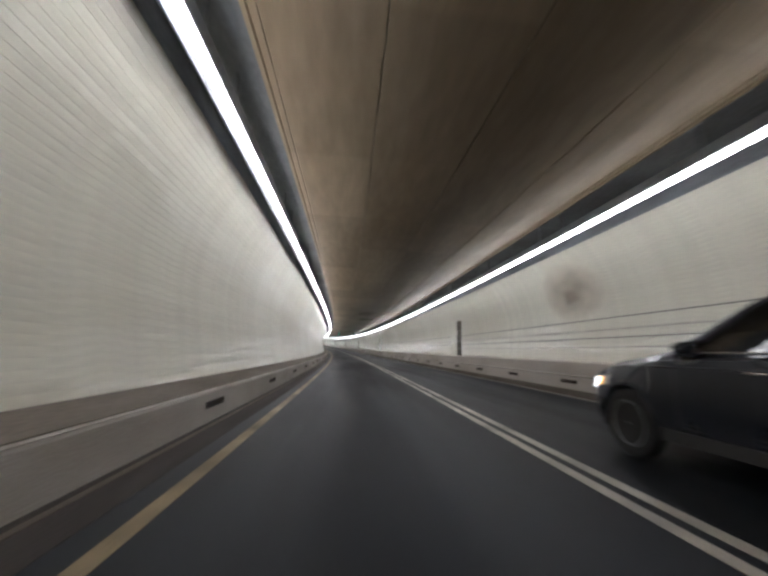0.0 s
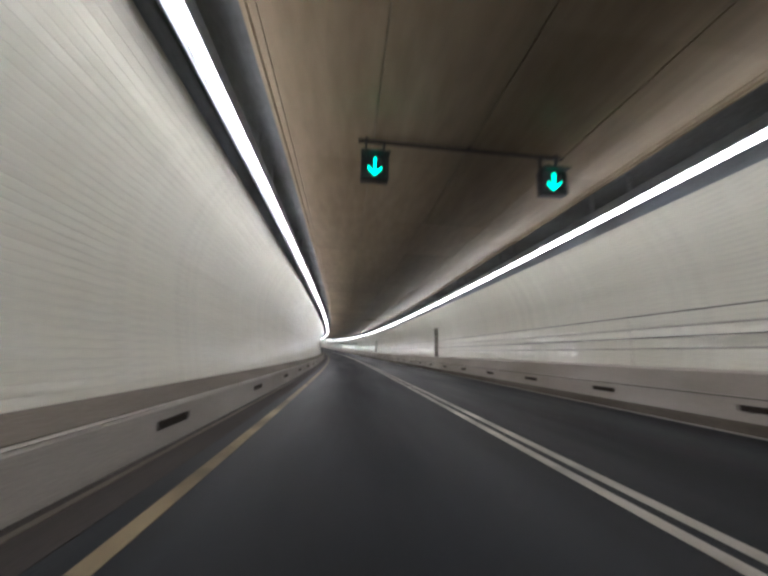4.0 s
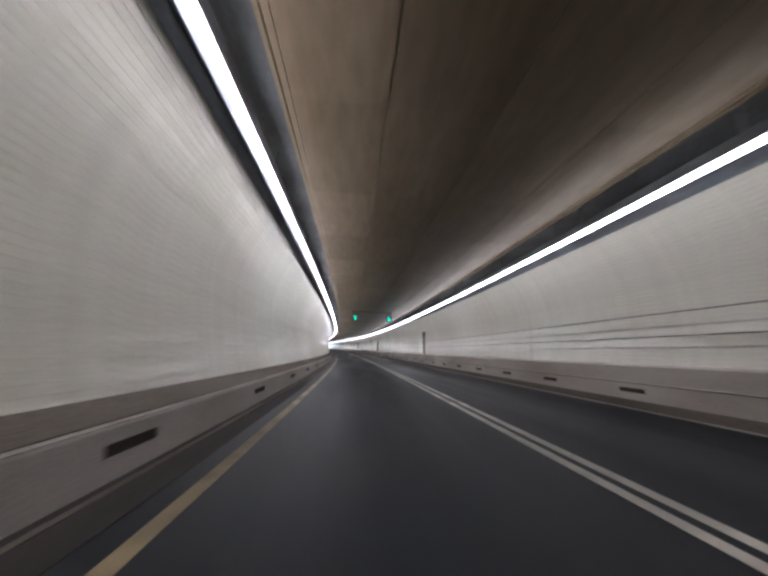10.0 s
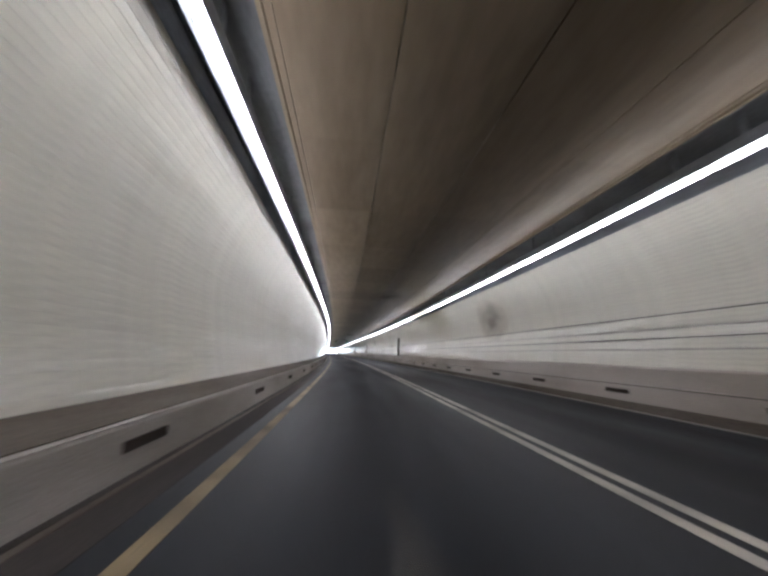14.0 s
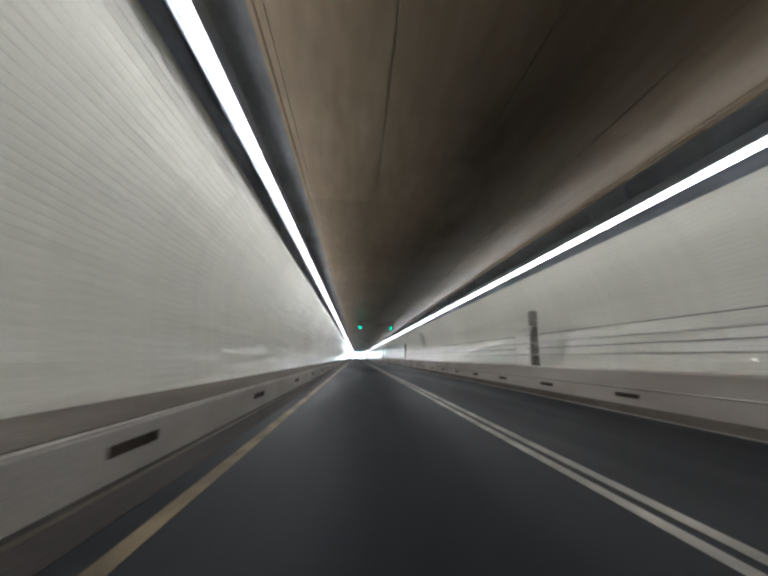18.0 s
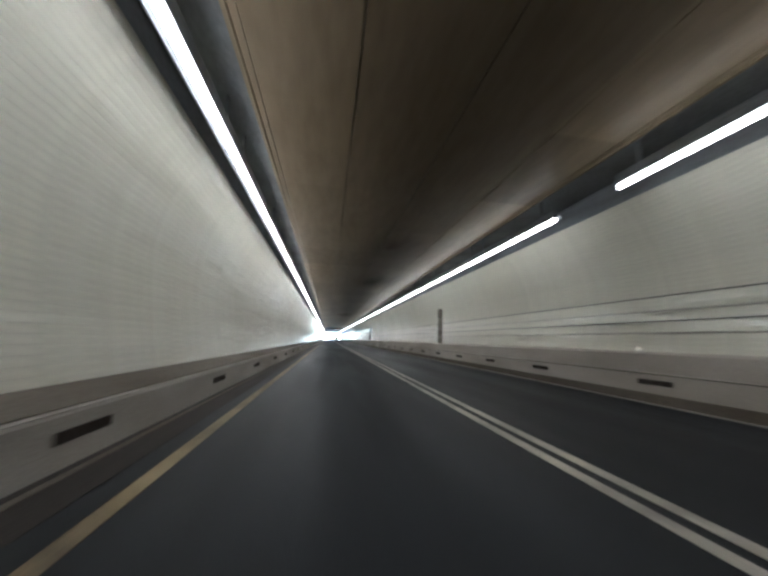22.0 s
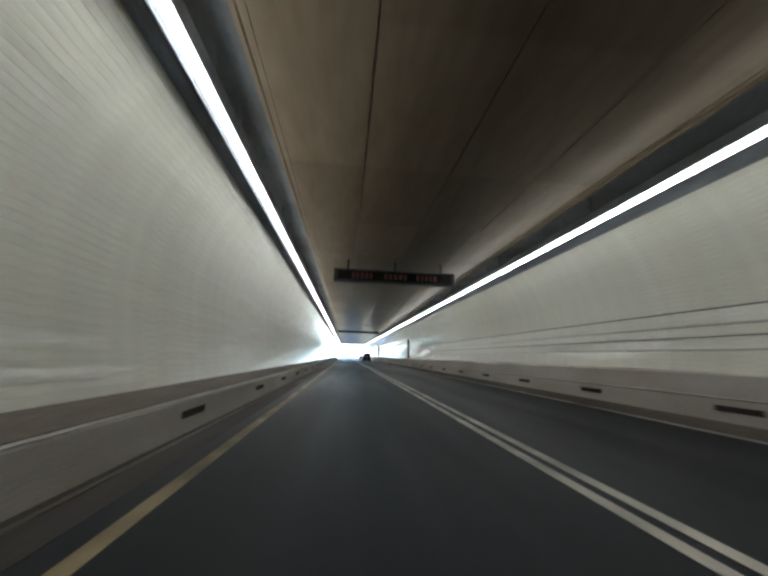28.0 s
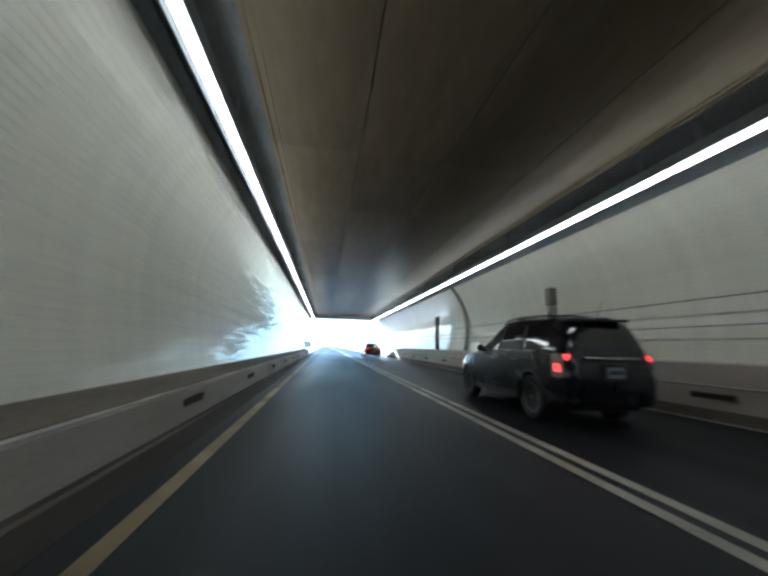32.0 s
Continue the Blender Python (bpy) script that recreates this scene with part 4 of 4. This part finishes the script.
def build_wheel(car, x, y, r):
    """A wheel whose outer side looks away from the car's middle."""
    sgn = 1 if x > 0 else -1
    w = new("wheel")
    w.parent = car
    w.location = (x, y, r)
    t = lathe([(sgn * -0.11, r * 0.70), (sgn * -0.11, r * 0.92), (sgn * -0.08, r), (sgn * 0.08, r), (sgn * 0.11, r * 0.93), (sgn * 0.115, r * 0.80), (sgn * 0.10, r * 0.67)])
    part("tyre", t, M_TYRE, None, smooth=True).parent = w
    rim = lathe([(sgn * -0.09, r * 0.66), (sgn * 0.095, r * 0.67), (sgn * 0.105, r * 0.655), (sgn * 0.09, r * 0.60), (sgn * 0.03, r * 0.58), (sgn * 0.03, r * 0.05)])
    for k in range(5):
        a = k * math.tau / 5
        for v0 in [bm_box(rim, -0.012, 0.02, -r * 0.075, 0.016, r * 0.62, r * 0.075)]:
            bmesh.ops.transform(rim, matrix=Matrix.Translation((sgn * 0.075, 0, 0)) @ Matrix.Rotation(a, 4, "X"), verts=v0)
    bmesh.ops.transform(rim, matrix=Matrix.Identity(4), verts=rim.verts)
    part("rim", rim, M_ALLOY, None).parent = w
    part("hub_cap", lathe([(sgn * 0.05, r * 0.15), (sgn * 0.096, r * 0.14), (sgn * 0.10, r * 0.06)], 16), M_ALLOY, None, smooth=True).parent = w
    return w


def cut_arches(body, spots, r):
    """Wheel arches cut right through the body's flanks."""
    cutters = []
    for y, z in spots:
        for sgn in (1, -1):
            bm = lathe([(sgn * 0.55, r), (sgn * 1.2, r)], 36)
            me = bpy.data.meshes.new("arch")
            bmesh.ops.recalc_face_normals(bm, faces=bm.faces)
            bm.to_mesh(me)
            bm.free()
            c = new("arch", me)
            c.location = (0, y, z)
            cutters.append(c)
            mod = body.modifiers.new("arch", "BOOLEAN")
            mod.operation, mod.object, mod.solver = "DIFFERENCE", c, "EXACT"
    bpy.context.view_layer.update()
    done = bpy.data.meshes.new_from_object(body.evaluated_get(bpy.context.evaluated_depsgraph_get()))
    body.modifiers.clear()
    old = body.data
    body.data = done
    bpy.data.meshes.remove(old)
    for c in cutters:
        me = c.data
        bpy.data.objects.remove(c)
        bpy.data.meshes.remove(me)
    body.data.polygons.foreach_set("use_smooth", [True] * len(body.data.polygons))
    body.data.set_sharp_from_angle(angle=radians(38))


def arch_lip(y, z, r, sgn, sh):
    """A rounded flare along a wheel arch."""
    path = []
    for k in range(15):
        a = radians(-12 + 204 * k / 14)
        yy, zz = y + (r + 0.015) * math.cos(a), z + (r + 0.015) * math.sin(a)
        path.append((sgn * (sh.side(yy, max(zz, 0.42)) - 0.004), yy, zz))
    return tube(path, 0.026, 8)


def build_suv():
    sh = Shell(SUV_KEYS)
    car = new("suv")
    tagged(car, "dark charcoal SUV with tinted windows and lit red tail lamps", "car")
    body = part("body", sh.mesh(), M_PAINT, car)
    R = 0.365
    axles = (0.0, 2.86)
    cut_arches(body, [(a, R) for a in axles], R + 0.055)
    for a in axles:
        for sgn in (1, -1):
            build_wheel(car, sgn * 0.79, a, R)
            part("wheel_arch", arch_lip(a, R, R + 0.055, sgn, sh), M_PAINT, car, smooth=True)
    for sgn in (-1, 1):
        part("front_window", sh.side_panel(sgn, [(1.28, 1.15), (1.70, 1.145), (2.00, 1.14)], [(1.18, 1.59), (1.36, 1.575), (1.52, 1.52)]), M_TINT, car)
        part("rear_window", sh.side_panel(sgn, [(0.28, 1.165), (0.75, 1.16), (1.20, 1.15)], [(0.34, 1.60), (0.75, 1.61), (1.10, 1.60)]), M_TINT, car)
        part("quarter_window", sh.side_panel(sgn, [(-0.50, 1.21), (-0.20, 1.175), (0.20, 1.165)], [(-0.34, 1.50), (-0.10, 1.57), (0.26, 1.60)]), M_TINT, car)
        part("window_pillar", sh.side_panel(sgn, [(1.21, 1.15), (1.27, 1.15)], [(1.11, 1.59), (1.17, 1.59)], 0.005, 2, 4), M_TRIM, car)
        # bright tube put in for the strip light's reflection low on the glass
        part("window_trim", tube([(sgn * (sh.side(y, 1.142) + 0.007), y, 1.142) for y in np.linspace(-0.10, 1.98, 12)], 0.011, 6), M_CHROME, car, "thin bright strip for the light's reflection along the windows' lower edge", True)
        part("belt_crease", tube([(sgn * (sh.side(y, 1.0) + 0.001), y, 1.0) for y in np.linspace(-0.70, 2.75, 16)], 0.011, 6), M_PAINT, car, smooth=True)
        part("sill", sh.side_panel(sgn, [(0.45, 0.29), (2.40, 0.29)], [(0.45, 0.40), (2.40, 0.40)], 0.012, 8, 2), M_TRIM, car)
        for y in (0.42, 1.30):
            part("door_handle", tube([(sgn * (sh.side(q, 0.98) + 0.022), q, 0.98) for q in np.linspace(y, y + 0.17, 5)], 0.013, 8), M_CHROME, car, "bright door handle", True)
        for y in (0.26, 1.24, 2.18):
            part("door_seam", sh.side_panel(sgn, [(y, 0.42), (y + 0.008, 0.42)], [(y, 1.09), (y + 0.008, 1.09)], 0.002, 1, 6), M_TRIM, car)
        # mirror
        mz = 1.13
        mx = sh.side(1.98, mz)
        part("mirror", mirror_shape(sgn, mx), M_PAINT, car, smooth=True)
        # roof rail on feet
        rail = part("roof_rail", tube([(sgn * 0.60, y, sh.top(0.60, y) + (0.055 if 0.05 < q < 0.95 else 0.008)) for q, y in zip(np.linspace(0, 1, 12), np.linspace(-0.42, 1.38, 12))], 0.017, 8), M_TRIM, car, smooth=True)
        # tail lamp cluster: pale lens with three red lamps
        lamp = part("tail_lamp", sh.side_panel(sgn, [(-0.90, 0.76), (-0.80, 0.74), (-0.68, 0.76)], [(-0.86, 1.10), (-0.76, 1.11), (-0.66, 1.10)], 0.012, 6, 4), M_LENS, car, "clear lamp cluster")
        back = box(-0.10, -0.02, 0.0, 0.10, 0.02, 0.34, 0.012)
        bmesh.ops.transform(back, matrix=Matrix.Translation((sgn * 0.735, -0.93, 0.76)) @ Matrix.Rotation(radians(-14), 4, "X"), verts=back.verts)
        part("tail_lens", back, M_LENS, car, "clear rear lens")
        for dz, dx, w in ((0.27, 0.0, 0.075), (0.12, 0.0, 0.075)):
            b = box(-w, -0.02, 0, w, 0.02, 0.085, 0.012)
            bmesh.ops.transform(b, matrix=Matrix.Translation((sgn * (0.735 + dx), -0.950 + dz * 0.22, 0.74 + dz)) @ Matrix.Rotation(radians(-14), 4, "X"), verts=b.verts)
            part("red_lamp", b, M_TAIL, car, "lit red lamp")
        part("red_lamp", sh.side_panel(sgn, [(-0.86, 0.84), (-0.76, 0.84)], [(-0.84, 0.95), (-0.74, 0.95)], 0.02, 3, 3), M_TAIL, car, "lit red lamp")
        # head lamp
        part("head_lamp", sh.side_panel(sgn, [(3.16, 0.76), (3.36, 0.73), (3.51, 0.69)], [(3.12, 0.89), (3.30, 0.87), (3.44, 0.83)], 0.010, 6, 3), M_LENS, car, "clear head lamp")
        part("head_lamp_bulb", sh.side_panel(sgn, [(3.42, 0.72), (3.53, 0.70)], [(3.38, 0.84), (3.48, 0.82)], 0.018, 3, 3), M_HEAD, car, "lit lamp")
        part("turn_lamp", sh.side_panel(sgn, [(3.30, 0.76), (3.39, 0.74)], [(3.27, 0.85), (3.36, 0.84)], 0.017, 3, 3), M_AMBER, car, "lit amber lamp")
    for y in (0.0, 0.95):
        part("roof_bar", tube([(-0.60, y, sh.top(0.60, y) + 0.055), (0.0, y, sh.top(0.0, y) + 0.05), (0.60, y, sh.top(0.60, y) + 0.055)], 0.018, 8), M_TRIM, car, smooth=True)
    part("windscreen", sh.top_panel(1.48, 2.34, 0.97, 0.99), M_TINT, car)
    part("tailgate_window", sh.top_panel(-0.855, -0.675, 0.94, 0.90), M_TINT, car)
    spo = bmesh.new()
    bm_box(spo, -0.58, -0.80, 1.655, 0.58, -0.44, 1.70)
    for v in spo.verts:
        if v.co.y < -0.7:
            v.co.z -= 0.035
            v.co.x *= 0.96
    bmesh.ops.bevel(spo, geom=spo.edges[:], offset=0.015, segments=2, affect="EDGES")
    part("spoiler", spo, M_PAINT, car)
    part("tailgate_strip", box(-0.52, -0.99, 1.035, 0.52, -0.88, 1.065, 0.01), M_CHROME, car, "bright strip across the tailgate")
    part("bumper", bumper_shape(), M_TRIM, car)
    plate = part("number_plate", box(-0.16, -1.028, 0.76, 0.16, -1.012, 0.92, 0.004), M_PLATE, car, "pale blue number plate")
    part("plate_bar", box(-0.12, -1.034, 0.81, 0.12, -1.0285, 0.87, 0.001), M_PLATEBAR, plate)
    part("plate_recess", box(-0.25, -1.011, 0.72, 0.25, -0.96, 0.97, 0.01), M_TRIM, car)
    part("antenna", tube([(0.28, -0.38, 1.69), (0.28, -0.44, 1.80), (0.28, -0.56, 2.00)], 0.006, 6), M_TRIM, car)
    part("underbody", box(-0.70, -0.70, 0.24, 0.70, 3.3, 0.34, 0.01), M_TRIM, car)
    grille = part("grille", box(-0.45, 3.60, 0.50, 0.45, 3.66, 0.72, 0.02), M_TRIM, car)
    part("grille_bar", box(-0.44, 3.655, 0.60, 0.44, 3.675, 0.63, 0.006), M_CHROME, grille)
    return car


def bumper_shape():
    bm = bmesh.new()
    bm_box(bm, -0.84, -1.05, 0.38, 0.84, -0.80, 0.64)
    for v in bm.verts:
        if v.co.y < -1.0 and abs(v.co.x) > 0.5:
            v.co.y += 0.06
            v.co.x *= 0.93
    bmesh.ops.bevel(bm, geom=bm.edges[:], offset=0.04, segments=3, affect="EDGES")
    return bm


def mirror_shape(sgn, mx):
    bm = bmesh.new()
    vs = bm_box(bm, 0.05, -0.10, 0.0, 0.22, 0.06, 0.15)
    for v in vs:
        if v.co.y > 0:
            v.co.z = 0.03 + v.co.z * 0.6
    bmesh.ops.bevel(bm, geom=bm.edges[:], offset=0.03, segments=3, affect="EDGES")
    bm_box(bm, -0.04, -0.03, 0.01, 0.08, 0.02, 0.05)
    bmesh.ops.transform(bm, matrix=Matrix.Translation((sgn * mx, 1.98, 1.10)) @ Matrix.Diagonal((sgn, 1, 1, 1)), verts=bm.verts)
    return bm


def build_sedan():
    sh = Shell(SEDAN_KEYS)
    car = new("sedan")
    tagged(car, "dark red saloon car with lit red tail lamps", "car")
    body = part("body", sh.mesh(), M_PAINTRED, car)
    R = 0.32
    axles = (0.0, 2.65)
    cut_arches(body, [(a, R) for a in axles], R + 0.045)
    for a in axles:
        for sgn in (1, -1):
            build_wheel(car, sgn * 0.76, a, R)
    for sgn in (-1, 1):
        part("front_window", sh.side_panel(sgn, [(0.98, 0.97), (1.95, 0.95)], [(0.98, 1.36), (1.45, 1.30)]), M_TINT, car)
        part("rear_window", sh.side_panel(sgn, [(-0.05, 0.98), (0.92, 0.97)], [(0.30, 1.34), (0.92, 1.36)]), M_TINT, car)
        lamp = box(-0.14, -0.03, 0.0, 0.14, 0.03, 0.15, 0.015)
        bmesh.ops.transform(lamp, matrix=Matrix.Translation((sgn * 0.60, -1.035, 0.72)), verts=lamp.verts)
        part("tail_lamp", lamp, M_TAIL, car, "lit red lamp")
        part("mirror", mirror_shape_low(sgn, sh.side(1.85, 0.95)), M_PAINTRED, car, smooth=True)
    part("windscreen", sh.top_panel(1.60, 2.15, 0.96, 0.98), M_TINT, car)
    part("back_window", sh.top_panel(-0.48, 0.18, 0.96, 0.94), M_TINT, car)
    part("high_brake_lamp", box(-0.14, -0.50, 1.055, 0.14, -0.46, 1.085, 0.005), M_TAIL, car, "lit red lamp")
    b = bmesh.new()
    bm_box(b, -0.80, -1.14, 0.34, 0.80, -0.90, 0.58)
    bmesh.ops.bevel(b, geom=b.edges[:], offset=0.05, segments=3, affect="EDGES")
    part("bumper", b, M_PAINTRED, car)
    plate = part("number_plate", box(-0.16, -1.158, 0.50, 0.16, -1.143, 0.63, 0.004), M_PLATE, car)
    part("plate_bar", box(-0.12, -1.164, 0.54, 0.12, -1.159, 0.59, 0.001), M_PLATEBAR, plate)
    part("underbody", box(-0.66, -0.70, 0.18, 0.66, 3.1, 0.28, 0.01), M_TRIM, car)
    return car


def mirror_shape_low(sgn, mx):
    bm = mirror_shape(sgn, mx)
    bmesh.ops.transform(bm, matrix=Matrix.Translation((0, -0.13, -0.13)), verts=bm.verts)
    return bm


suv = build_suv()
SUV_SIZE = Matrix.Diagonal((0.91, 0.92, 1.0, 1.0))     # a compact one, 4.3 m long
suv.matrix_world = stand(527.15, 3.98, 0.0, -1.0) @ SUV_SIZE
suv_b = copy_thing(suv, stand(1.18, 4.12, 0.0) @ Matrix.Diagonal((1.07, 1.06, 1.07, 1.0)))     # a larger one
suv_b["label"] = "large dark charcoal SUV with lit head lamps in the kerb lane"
sedan = build_sedan()
sedan.matrix_world = stand(557.0, 4.5, 0.0)
